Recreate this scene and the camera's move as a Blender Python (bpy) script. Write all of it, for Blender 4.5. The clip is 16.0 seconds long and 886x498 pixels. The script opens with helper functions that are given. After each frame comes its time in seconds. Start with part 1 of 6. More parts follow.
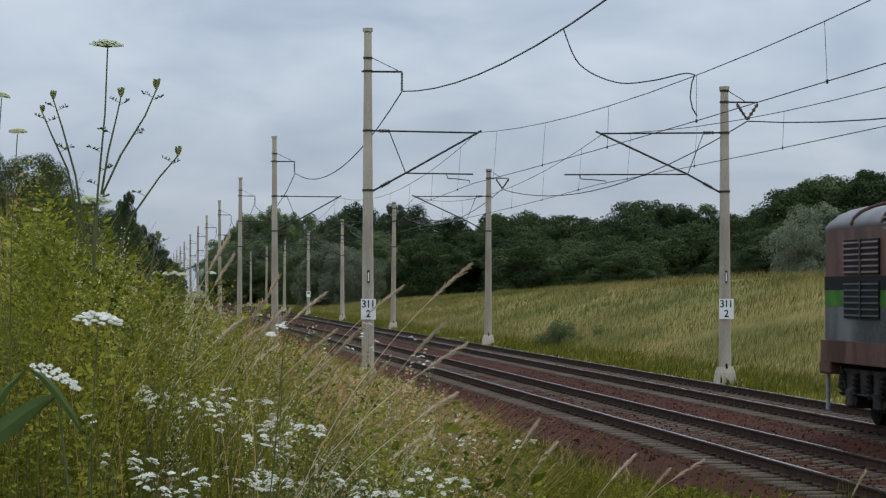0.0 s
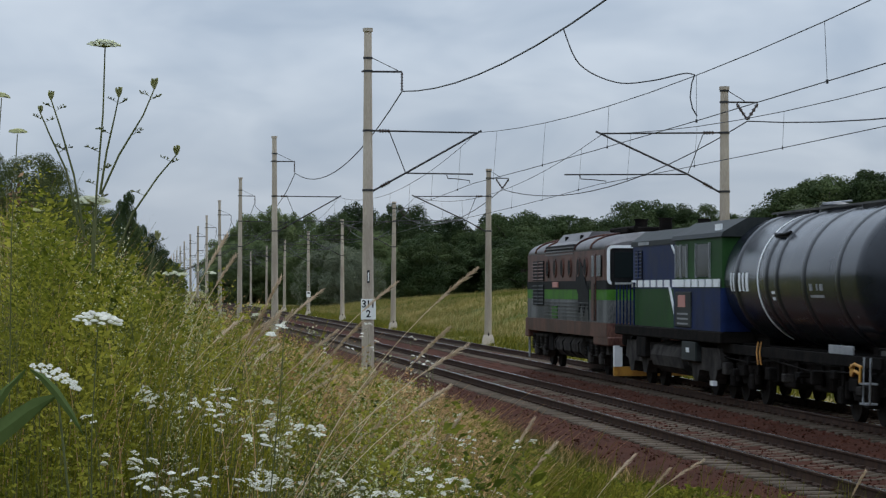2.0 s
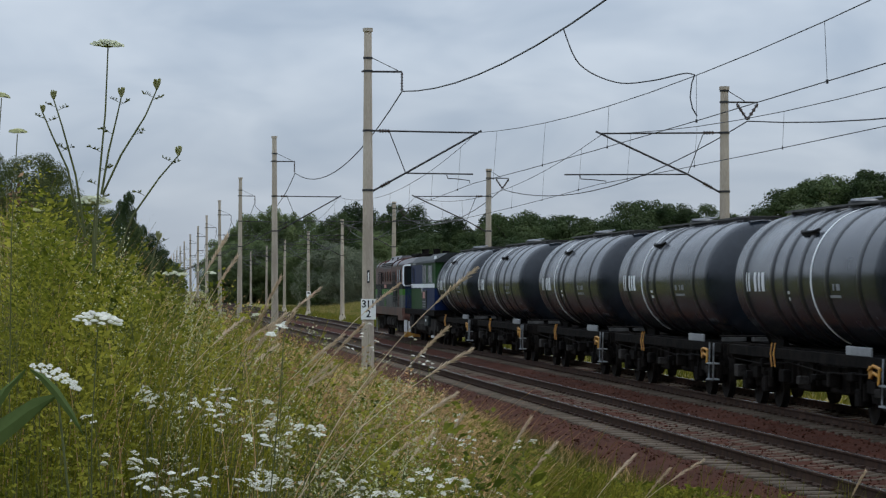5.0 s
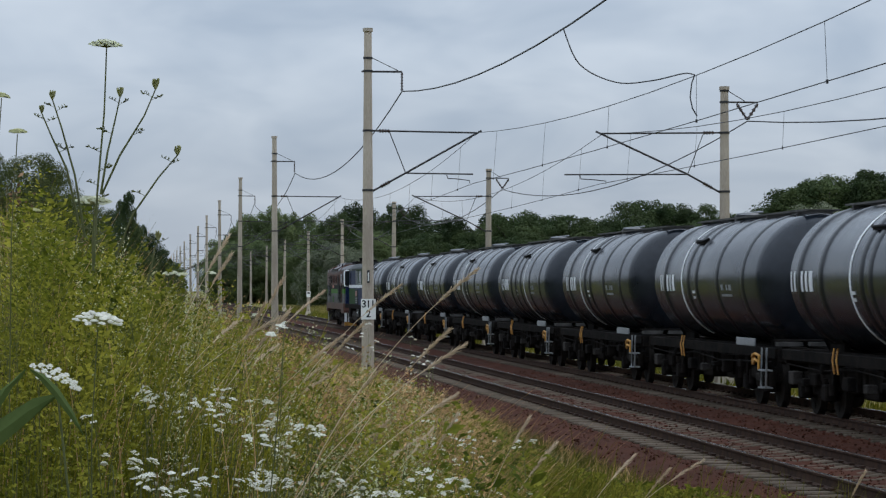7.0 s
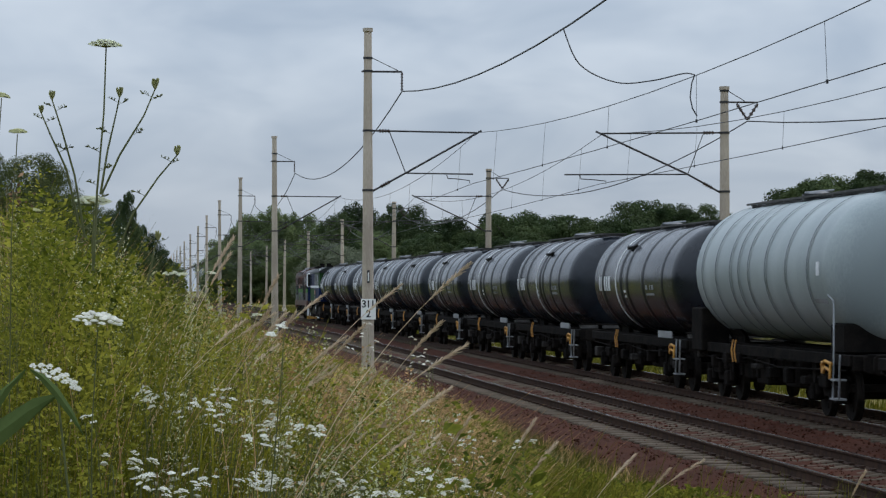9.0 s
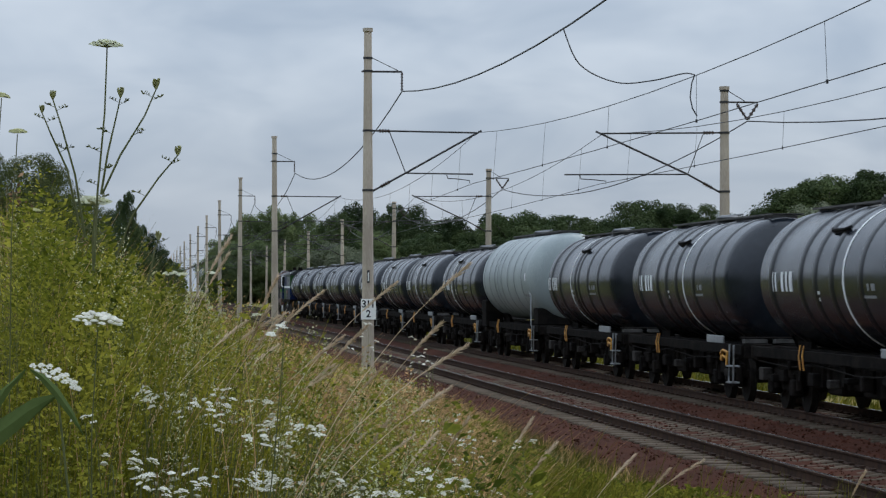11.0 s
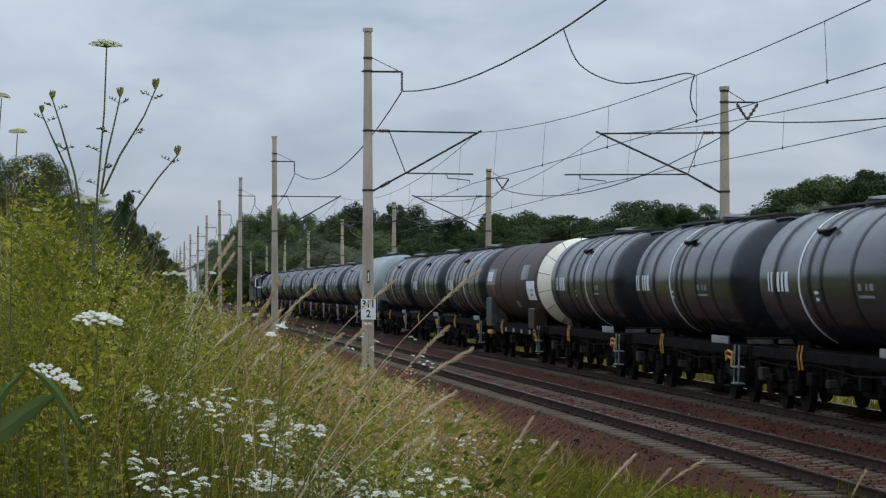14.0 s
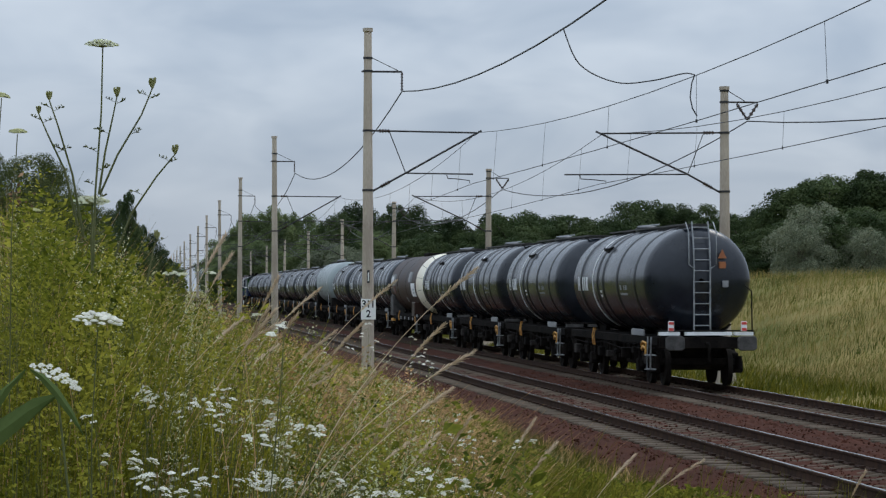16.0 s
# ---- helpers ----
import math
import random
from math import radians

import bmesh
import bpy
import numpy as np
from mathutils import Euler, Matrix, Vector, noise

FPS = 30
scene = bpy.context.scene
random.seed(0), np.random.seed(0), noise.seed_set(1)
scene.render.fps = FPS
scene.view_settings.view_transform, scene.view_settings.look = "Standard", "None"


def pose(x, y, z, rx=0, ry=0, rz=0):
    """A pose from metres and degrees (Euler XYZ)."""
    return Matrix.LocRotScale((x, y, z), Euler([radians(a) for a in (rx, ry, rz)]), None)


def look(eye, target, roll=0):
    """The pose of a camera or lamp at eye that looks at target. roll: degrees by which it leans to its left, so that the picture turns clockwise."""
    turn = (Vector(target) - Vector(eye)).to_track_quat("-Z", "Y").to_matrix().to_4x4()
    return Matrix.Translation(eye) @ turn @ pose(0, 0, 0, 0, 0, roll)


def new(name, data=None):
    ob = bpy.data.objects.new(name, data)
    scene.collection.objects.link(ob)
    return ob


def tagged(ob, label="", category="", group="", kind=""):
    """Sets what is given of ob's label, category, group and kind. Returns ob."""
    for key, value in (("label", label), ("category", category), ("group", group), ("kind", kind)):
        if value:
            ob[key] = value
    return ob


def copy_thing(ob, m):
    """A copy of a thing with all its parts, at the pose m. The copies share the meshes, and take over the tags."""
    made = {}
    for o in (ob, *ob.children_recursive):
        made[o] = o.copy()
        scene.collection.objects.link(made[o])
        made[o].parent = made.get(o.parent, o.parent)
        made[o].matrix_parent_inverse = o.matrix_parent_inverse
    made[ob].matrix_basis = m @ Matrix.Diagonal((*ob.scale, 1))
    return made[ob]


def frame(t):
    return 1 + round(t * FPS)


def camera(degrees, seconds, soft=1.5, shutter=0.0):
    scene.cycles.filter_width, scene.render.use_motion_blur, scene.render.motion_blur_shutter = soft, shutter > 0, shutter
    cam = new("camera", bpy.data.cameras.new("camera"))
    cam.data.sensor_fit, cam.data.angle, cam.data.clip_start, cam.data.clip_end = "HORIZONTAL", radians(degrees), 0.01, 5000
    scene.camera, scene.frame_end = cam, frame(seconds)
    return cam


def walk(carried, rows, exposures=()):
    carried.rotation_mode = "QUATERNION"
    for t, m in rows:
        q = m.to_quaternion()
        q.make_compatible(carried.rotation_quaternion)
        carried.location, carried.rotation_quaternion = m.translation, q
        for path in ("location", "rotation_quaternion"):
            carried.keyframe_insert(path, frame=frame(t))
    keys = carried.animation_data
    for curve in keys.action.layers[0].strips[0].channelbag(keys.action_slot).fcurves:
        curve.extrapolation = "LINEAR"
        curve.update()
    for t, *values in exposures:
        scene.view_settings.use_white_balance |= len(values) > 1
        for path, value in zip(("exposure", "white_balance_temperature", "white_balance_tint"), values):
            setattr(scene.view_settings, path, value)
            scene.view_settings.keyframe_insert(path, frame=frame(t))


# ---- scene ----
cam = camera(18.37, 16.0, soft=1.25, shutter=0.12)
EYE = pose(0, 0, 2.37, 90.824, 0, -6.223)
walk(cam, [(0, EYE), (16, EYE)])

# ---- world, sun, exposure ----
scene.view_settings.exposure = 0.0
world = bpy.data.worlds.new("overcast")
scene.world = world
world.use_nodes = True
wn, wl = world.node_tree.nodes, world.node_tree.links
wn.clear()
w_out = wn.new("ShaderNodeOutputWorld")
w_bg = wn.new("ShaderNodeBackground")
w_sky = wn.new("ShaderNodeTexSky")
w_sky.sky_type = "NISHITA"
w_sky.sun_disc = False
w_sky.sun_elevation, w_sky.sun_rotation = radians(48), radians(37)
w_tc = wn.new("ShaderNodeTexCoord")
w_sep = wn.new("ShaderNodeSeparateXYZ")
w_map = wn.new("ShaderNodeMapping")
w_map.inputs["Scale"].default_value = (5.5, 5.5, 13.0)
w_noise = wn.new("ShaderNodeTexNoise")
w_noise.inputs["Scale"].default_value = 2.6
w_noise.inputs["Detail"].default_value = 3.5
w_noise.inputs["Roughness"].default_value = 0.52
w_noise.inputs["Distortion"].default_value = 0.4
w_cloud = wn.new("ShaderNodeValToRGB")
w_cloud.color_ramp.elements[0].position, w_cloud.color_ramp.elements[0].color = 0.33, (0.40, 0.487, 0.615, 1)
w_cloud.color_ramp.elements[1].position, w_cloud.color_ramp.elements[1].color = 0.68, (0.585, 0.665, 0.775, 1)
w_up = wn.new("ShaderNodeMapRange")
w_up.inputs[1].default_value, w_up.inputs[2].default_value = 0.10, 0.75
w_up.inputs[3].default_value, w_up.inputs[4].default_value = 1.0, 2.35
w_low = wn.new("ShaderNodeMapRange")
w_low.inputs[1].default_value, w_low.inputs[2].default_value = 0.015, 0.085
w_low.inputs[3].default_value, w_low.inputs[4].default_value = 0.85, 1.05
w_both = wn.new("ShaderNodeMath")
w_both.operation = "MULTIPLY"
w_mul = wn.new("ShaderNodeVectorMath")
w_mul.operation = "SCALE"
w_dim = wn.new("ShaderNodeVectorMath")
w_dim.operation = "SCALE"
w_dim.inputs["Scale"].default_value = 0.06
w_mix = wn.new("ShaderNodeMix")
w_mix.data_type = "RGBA"
w_mix.inputs["Factor"].default_value = 0.88
wl.new(w_tc.outputs["Generated"], w_sep.inputs[0])
wl.new(w_tc.outputs["Generated"], w_map.inputs["Vector"])
wl.new(w_map.outputs[0], w_noise.inputs["Vector"])
wl.new(w_noise.outputs["Fac"], w_cloud.inputs["Fac"])
wl.new(w_sep.outputs["Z"], w_up.inputs[0])
wl.new(w_cloud.outputs[0], w_mul.inputs[0])
wl.new(w_sep.outputs["Z"], w_low.inputs[0])
wl.new(w_up.outputs[0], w_both.inputs[0])
wl.new(w_low.outputs[0], w_both.inputs[1])
wl.new(w_both.outputs[0], w_mul.inputs["Scale"])
wl.new(w_sky.outputs[0], w_dim.inputs[0])
wl.new(w_dim.outputs[0], w_mix.inputs["A"])
wl.new(w_mul.outputs[0], w_mix.inputs["B"])
wl.new(w_mix.outputs["Result"], w_bg.inputs["Color"])
w_bg.inputs["Strength"].default_value = 1.0
wl.new(w_bg.outputs[0], w_out.inputs[0])
sun = new("sun", bpy.data.lights.new("sun", "SUN"))
sun.data.energy, sun.data.angle, sun.data.color = 0.8, radians(25), (1.0, 0.96, 0.9)
sun.matrix_world = look((45, 60, 85), (0, 0, 0))


# ---- materials ----
def mat(name, c1, c2, scale=3.0, rough=0.7, metal=0.0, bump=0.15, bscale=30.0, rand=0.0, island=0.0, spec=0.5, stretch=(1, 1, 1), lo=0.35, hi=0.65, two=0.0):
    m = bpy.data.materials.new(name)
    m.use_nodes = True
    n, l = m.node_tree.nodes, m.node_tree.links
    p = n["Principled BSDF"]
    tc, mp = n.new("ShaderNodeTexCoord"), n.new("ShaderNodeMapping")
    mp.inputs["Scale"].default_value = stretch
    l.new(tc.outputs["Object"], mp.inputs["Vector"])
    a, b = n.new("ShaderNodeTexNoise"), n.new("ShaderNodeTexNoise")
    a.inputs["Scale"].default_value, a.inputs["Detail"].default_value = scale, 5
    b.inputs["Scale"].default_value, b.inputs["Detail"].default_value = bscale, 3
    mixv = n.new("ShaderNodeMath")
    mixv.operation = "MULTIPLY_ADD"
    mixv.inputs[1].default_value = 0.4
    sub = n.new("ShaderNodeMath")
    sub.operation = "SUBTRACT"
    sub.inputs[1].default_value = 0.2
    r = n.new("ShaderNodeValToRGB")
    r.color_ramp.elements[0].position, r.color_ramp.elements[0].color = lo, (*c1, 1)
    r.color_ramp.elements[1].position, r.color_ramp.elements[1].color = hi, (*c2, 1)
    l.new(mp.outputs[0], a.inputs["Vector"])
    l.new(mp.outputs[0], b.inputs["Vector"])
    l.new(b.outputs["Fac"], mixv.inputs[0])
    l.new(a.outputs["Fac"], mixv.inputs[2])
    l.new(mixv.outputs[0], sub.inputs[0])
    l.new(sub.outputs[0], r.inputs["Fac"])
    col = r.outputs["Color"]
    for amount, node, out in ((rand, "ShaderNodeObjectInfo", "Random"), (island, "ShaderNodeNewGeometry", "Random Per Island")):
        if amount:
            src, mr, hs = n.new(node), n.new("ShaderNodeMapRange"), n.new("ShaderNodeHueSaturation")
            mr.inputs[3].default_value, mr.inputs[4].default_value = 1 - amount, 1 + amount
            l.new(src.outputs[out], mr.inputs[0])
            l.new(mr.outputs[0], hs.inputs["Value"])
            hm = n.new("ShaderNodeMapRange")
            hm.inputs[3].default_value, hm.inputs[4].default_value = 0.5 + 0.022 * amount, 0.5 - 0.022 * amount
            l.new(src.outputs[out], hm.inputs[0])
            l.new(hm.outputs[0], hs.inputs["Hue"])
            l.new(col, hs.inputs["Color"])
            col = hs.outputs["Color"]
    l.new(col, p.inputs["Base Color"])
    rr = n.new("ShaderNodeMapRange")
    rr.inputs[3].default_value, rr.inputs[4].default_value = max(rough - 0.1, 0.05), min(rough + 0.12, 1)
    l.new(a.outputs["Fac"], rr.inputs[0])
    l.new(rr.outputs[0], p.inputs["Roughness"])
    p.inputs["Metallic"].default_value = metal
    p.inputs["Specular IOR Level"].default_value = spec
    if bump:
        bp = n.new("ShaderNodeBump")
        bp.inputs["Strength"].default_value = bump
        bp.inputs["Distance"].default_value = 0.02
        l.new(b.outputs["Fac"], bp.inputs["Height"])
        l.new(bp.outputs[0], p.inputs["Normal"])
    if two:
        tr, ad = n.new("ShaderNodeBsdfTranslucent"), n.new("ShaderNodeMixShader")
        l.new(col, tr.inputs["Color"])
        ad.inputs[0].default_value = two
        l.new(p.outputs[0], ad.inputs[1])
        l.new(tr.outputs[0], ad.inputs[2])
        l.new(ad.outputs[0], n["Material Output"].inputs["Surface"])
    return m


M_CONC = mat("concrete", (0.33, 0.27, 0.205), (0.50, 0.425, 0.33), 1.5, 0.85, bump=0.2, rand=0.12, stretch=(1, 1, 0.25))
M_PLATE = mat("sign_white", (0.80, 0.79, 0.74), (0.88, 0.87, 0.82), 4, 0.5, bump=0)
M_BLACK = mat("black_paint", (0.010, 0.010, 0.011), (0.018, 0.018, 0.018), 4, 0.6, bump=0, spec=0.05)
M_STEEL = mat("weathered_steel", (0.035, 0.035, 0.038), (0.07, 0.065, 0.06), 8, 0.55, 0.6, 0.1)
M_INSUL = mat("brown_insulator", (0.03, 0.018, 0.014), (0.05, 0.03, 0.02), 6, 0.25, bump=0)
M_WIRE = mat("wire_copper_dark", (0.03, 0.032, 0.035), (0.05, 0.05, 0.05), 4, 0.6, 0.4, 0)
M_RAILSIDE = mat("rusty_rail", (0.035, 0.022, 0.017), (0.07, 0.042, 0.03), 5, 0.8, 0.1, spec=0.05)
M_RAILTOP = mat("polished_rail", (0.42, 0.42, 0.43), (0.55, 0.55, 0.56), 2, 0.15, 0.9, 0)
M_SLEEPER = mat("concrete_sleeper", (0.068, 0.051, 0.037), (0.12, 0.094, 0.069), 5, 0.9, rand=0.2, spec=0.05)
M_BALLAST = mat("ballast_stone", (0.036, 0.0125, 0.0070), (0.072, 0.0265, 0.0158), 0.8, 0.95, bump=0.6, bscale=14, lo=0.2, hi=0.8, spec=0.05)
M_STONE = mat("ballast_chip", (0.036, 0.0128, 0.0074), (0.074, 0.028, 0.0175), 3, 0.95, bump=0.2, island=0.45, spec=0.05)
M_SOIL = mat("meadow_soil", (0.05, 0.062, 0.018), (0.12, 0.11, 0.04), 0.35, 0.95, bump=0.6, bscale=6, spec=0.05)
M_BANK = mat("dry_meadow", (0.075, 0.085, 0.017), (0.22, 0.172, 0.06), 0.2, 0.95, bump=0.7, bscale=1.1, stretch=(1, 0.35, 1), lo=0.3, hi=0.62, spec=0.05)


# ---- mesh helpers ----
class Shape:
    """Vertices and faces gathered from simple solids."""

    def __init__(self):
        self.v, self.f, self.s = [], [], []

    def add(self, v, f, smooth=False):
        o = len(self.v)
        self.v += [tuple(p) for p in v]
        self.f += [tuple(i + o for i in q) for q in f]
        self.s += [smooth] * len(f)
        return self

    def box(self, x0, x1, y0, y1, z0, z1, c=0.0):
        """A block, its long edges chamfered by c."""
        if c <= 0:
            v = [(x, y, z) for z in (z0, z1) for x, y in ((x0, y0), (x1, y0), (x1, y1), (x0, y1))]
            return self.add(v, [(3, 2, 1, 0), (4, 5, 6, 7), (0, 1, 5, 4), (1, 2, 6, 5), (2, 3, 7, 6), (3, 0, 4, 7)])
        rings = []
        for z, k in ((z0, c), (z0 + c, 0), (z1 - c, 0), (z1, c)):
            a0, a1, b0, b1 = x0 + k, x1 - k, y0 + k, y1 - k
            rings.append([(a0 + c, b0, z), (a1 - c, b0, z), (a1, b0 + c, z), (a1, b1 - c, z), (a1 - c, b1, z), (a0 + c, b1, z), (a0, b1 - c, z), (a0, b0 + c, z)])
        return self.loft(rings)

    def loft(self, rings, smooth=False, caps=True):
        n = len(rings[0])
        v = [p for r in rings for p in r]
        f = []
        for i in range(len(rings) - 1):
            for j in range(n):
                k = (j + 1) % n
                f.append((i * n + j, i * n + k, (i + 1) * n + k, (i + 1) * n + j))
        self.add(v, f, smooth)
        if caps:
            self.add(rings[0], [tuple(range(n - 1, -1, -1))])
            self.add(rings[-1], [tuple(range(n))])
        return self

    def cyl(self, p0, p1, r0, r1=None, n=10, caps=True, smooth=True):
        p0, p1 = Vector(p0), Vector(p1)
        r1 = r0 if r1 is None else r1
        d = (p1 - p0).normalized()
        a = d.orthogonal().normalized()
        b = d.cross(a)
        ring = lambda p, r: [tuple(p + (a * math.cos(2 * math.pi * i / n) + b * math.sin(2 * math.pi * i / n)) * r) for i in range(n)]
        return self.loft([ring(p0, r0), ring(p1, r1)], smooth, caps)

    def tube(self, pts, r, n=5):
        pts = [Vector(p) for p in pts]
        rings = []
        for i, p in enumerate(pts):
            d = (pts[min(i + 1, len(pts) - 1)] - pts[max(i - 1, 0)]).normalized()
            a = d.cross(Vector((0.31, 0.17, 0.93))).normalized()
            b = d.cross(a)
            k = r[i] if isinstance(r, (list, tuple)) else r
            rings.append([tuple(p + (a * math.cos(2 * math.pi * j / n) + b * math.sin(2 * math.pi * j / n)) * k) for j in range(n)])
        return self.loft(rings, True)

    def lathe(self, prof, zc, n=48, a0=0.0, a1=360.0, xc=0.0):
        """Turned about the y axis: prof holds (y, radius)."""
        full = a1 - a0 >= 359.9
        m = n if full else n + 1
        rings = [[(xc + r * math.sin(radians(a0 + (a1 - a0) * j / n)), y, zc + r * math.cos(radians(a0 + (a1 - a0) * j / n))) for j in range(m)] for y, r in prof]
        v = [p for r in rings for p in r]
        f = []
        for i in range(len(rings) - 1):
            for j in range(m if full else m - 1):
                k = (j + 1) % m
                f.append((i * m + j, i * m + k, (i + 1) * m + k, (i + 1) * m + j))
        return self.add(v, f, True)

    def mesh(self, name):
        me = bpy.data.meshes.new(name)
        me.from_pydata(self.v, [], self.f)
        me.polygons.foreach_set("use_smooth", self.s)
        me.update()
        return me


def part(name, shape, material, parent=None, label=""):
    me = shape.mesh(name) if isinstance(shape, Shape) else shape
    if not me.materials:
        me.materials.append(material)
    ob = new(name, me)
    ob.parent = parent
    if label:
        tagged(ob, label)
    return ob


def thing(name, label, category, group="", kind=""):
    return tagged(new(name), label, category, group, kind)


def solid(name, verts, faces, material, smooth=False):
    """A mesh from arrays of vertices and equal-sided faces."""
    me = bpy.data.meshes.new(name)
    verts, faces = np.asarray(verts, np.float32), np.asarray(faces, np.int32)
    k = faces.shape[1]
    me.vertices.add(len(verts))
    me.vertices.foreach_set("co", verts.ravel())
    me.loops.add(faces.size)
    me.loops.foreach_set("vertex_index", faces.ravel())
    me.polygons.add(len(faces))
    me.polygons.foreach_set("loop_start", np.arange(0, faces.size, k, dtype=np.int32))
    me.polygons.foreach_set("use_smooth", np.full(len(faces), smooth))
    me.update(calc_edges=True)
    me.materials.append(material)
    return me


def digits(text, size, material, parent, place, label=""):
    cu = bpy.data.curves.new("digit", "FONT")
    cu.body, cu.size, cu.align_x, cu.align_y, cu.extrude = text, size, "CENTER", "CENTER", 0.002
    cu.offset = 0.004
    tmp = bpy.data.objects.new("digit_source", cu)
    me = bpy.data.meshes.new_from_object(tmp)
    bpy.data.objects.remove(tmp)
    ob = part("digit", me, material, parent, label)
    ob.matrix_basis = place
    return ob


# ---- ground ----
X_NEAR, X_FAR, X_LEFT, X_RIGHT = 9.40, 13.44, 6.29, 16.57
rng = np.random.default_rng(7)


def smooth01(a):
    a = np.clip(a, 0, 1)
    return a * a * (3 - 2 * a)


def ground_z(x, y):
    """Height of the land: a bank on the camera's side, the flat trackbed, a meadow bank beyond."""
    x, y = np.asarray(x, float), np.asarray(y, float)
    left = np.interp(x, [-60, -25, -8, -2.5, -0.9, 0.8, 2.2, 4.0, 5.6, 6.6, 7.2], [7, 5.5, 4.2, 2.6, 1.9, 1.05, 0.62, 0.22, -0.12, -0.28, -0.50])
    near = smooth01((y - 1.5) / 7.0)
    left = left * near + np.minimum(left, 0.75) * (1 - near)
    far_drop = smooth01((y - 90) / 140)
    left = np.where(left > 0, left * (1 - 0.55 * far_drop), left)
    crest = np.minimum(2.86, 2.86 - (y - 140) * 0.0107)
    crest = np.maximum(crest, -2.0)
    right = np.interp(x, [15.4, 16.3, 18.0], [-0.55, -0.42, -0.32])
    rise = smooth01((x - 17.5) / 13.5)
    right = right + (crest + 0.32) * rise
    bed = np.full_like(x, -0.5)
    z = np.where(x < 7.2, left, np.where(x > 15.4, right, bed))
    return z + 0.06 * np.sin(x * 1.7 + y * 0.31) * np.cos(y * 0.83) * ((x < 5.5) | (x > 18))


gx = np.concatenate([[-2500, -900, -300, -120], np.linspace(-60, -10, 14), np.linspace(-8, 9, 69), np.linspace(10, 40, 61), [50, 70, 110, 200, 400, 900, 2500]])
gy = np.concatenate([[-400, -100, -40, -15], np.linspace(-5, 60, 131), np.linspace(62, 200, 70), np.linspace(210, 520, 32), [600, 800, 1200, 2500, 4200]])
GX, GY = np.meshgrid(gx, gy)
GZ = ground_z(GX, GY)
nx = len(gx)
ii = np.arange((len(gy) - 1) * nx).reshape(len(gy) - 1, nx)[:, :-1].ravel()
gf = np.stack([ii, ii + 1, ii + nx + 1, ii + nx], 1)
me = solid("ground", np.stack([GX.ravel(), GY.ravel(), GZ.ravel()], 1), gf, M_SOIL, True)
me.materials.append(M_BANK)
me.polygons.foreach_set("material_index", (GX[:-1, :-1].ravel() > 15.2).astype(np.int32))
tagged(new("ground", me), "grassy trackside ground with soil under tall meadow plants", "ground", kind="structure")

# ---- ballast, sleepers, rails ----
prof = [(6.75, -0.62), (7.0, -0.50), (7.9, -0.24), (8.1, -0.205), (10.6, -0.195), (11.0, -0.24), (11.45, -0.30), (11.9, -0.24), (12.2, -0.20), (14.75, -0.20), (15.0, -0.23), (15.75, -0.52), (16.0, -0.62)]
by = np.concatenate([np.linspace(-40, 22, 32), np.linspace(22.4, 75, 132), np.linspace(76, 160, 60), np.linspace(170, 900, 40)])
BX = np.interp(np.linspace(0, 12, 73), range(13), [p[0] for p in prof])
BZ = np.interp(np.linspace(0, 12, 73), range(13), [p[1] for p in prof])
bx, byy = np.meshgrid(BX, by)
bz = np.tile(BZ, (len(by), 1)) + rng.normal(0, 0.012, bx.shape)
nb = len(BX)
ii = np.arange((len(by) - 1) * nb).reshape(len(by) - 1, nb)[:, :-1].ravel()
tagged(new("ballast", solid("ballast", np.stack([bx.ravel(), byy.ravel(), bz.ravel()], 1), np.stack([ii, ii + 1, ii + nb + 1, ii + nb], 1), M_BALLAST)), "reddish brown crushed stone ballast under two railway tracks", "ballast", kind="structure")

STONE = Shape()
for k in range(14000):
    y0 = 24 + 62 * rng.random() ** 1.6
    x0 = rng.uniform(6.85, 15.2)
    if abs(abs(x0 - X_NEAR) - 0.75) < 0.14 or abs(abs(x0 - X_FAR) - 0.75) < 0.14:
        continue
    z0 = float(np.interp(x0, [p[0] for p in prof], [p[1] for p in prof])) + 0.008
    r = rng.uniform(0.013, 0.026)
    q = rng.normal(0, 1, (6, 3)) * 0.25 + np.array([(1, 0, 0), (-1, 0, 0), (0, 1, 0), (0, -1, 0), (0, 0, 0.8), (0, 0, -0.8)])
    STONE.add((q * r + (x0, y0, z0)).tolist(), [(0, 2, 4), (2, 1, 4), (1, 3, 4), (3, 0, 4), (2, 0, 5), (1, 2, 5), (3, 1, 5), (0, 3, 5)])
tagged(part("ballast_stones", STONE, M_STONE), "loose reddish brown ballast stones", "gravel", kind="stuff")


def rail_shape(y0, y1):
    p = [(-0.075, -0.172), (0.075, -0.172), (0.075, -0.16), (0.012, -0.14), (0.009, -0.05), (0.035, -0.036), (0.036, -0.008), (-0.036, -0.008), (-0.035, -0.036), (-0.009, -0.05), (-0.012, -0.14), (-0.075, -0.16)]
    return Shape().loft([[(x, y, z) for x, z in p] for y in (y0, 30, 60, 120, 300, y1)])


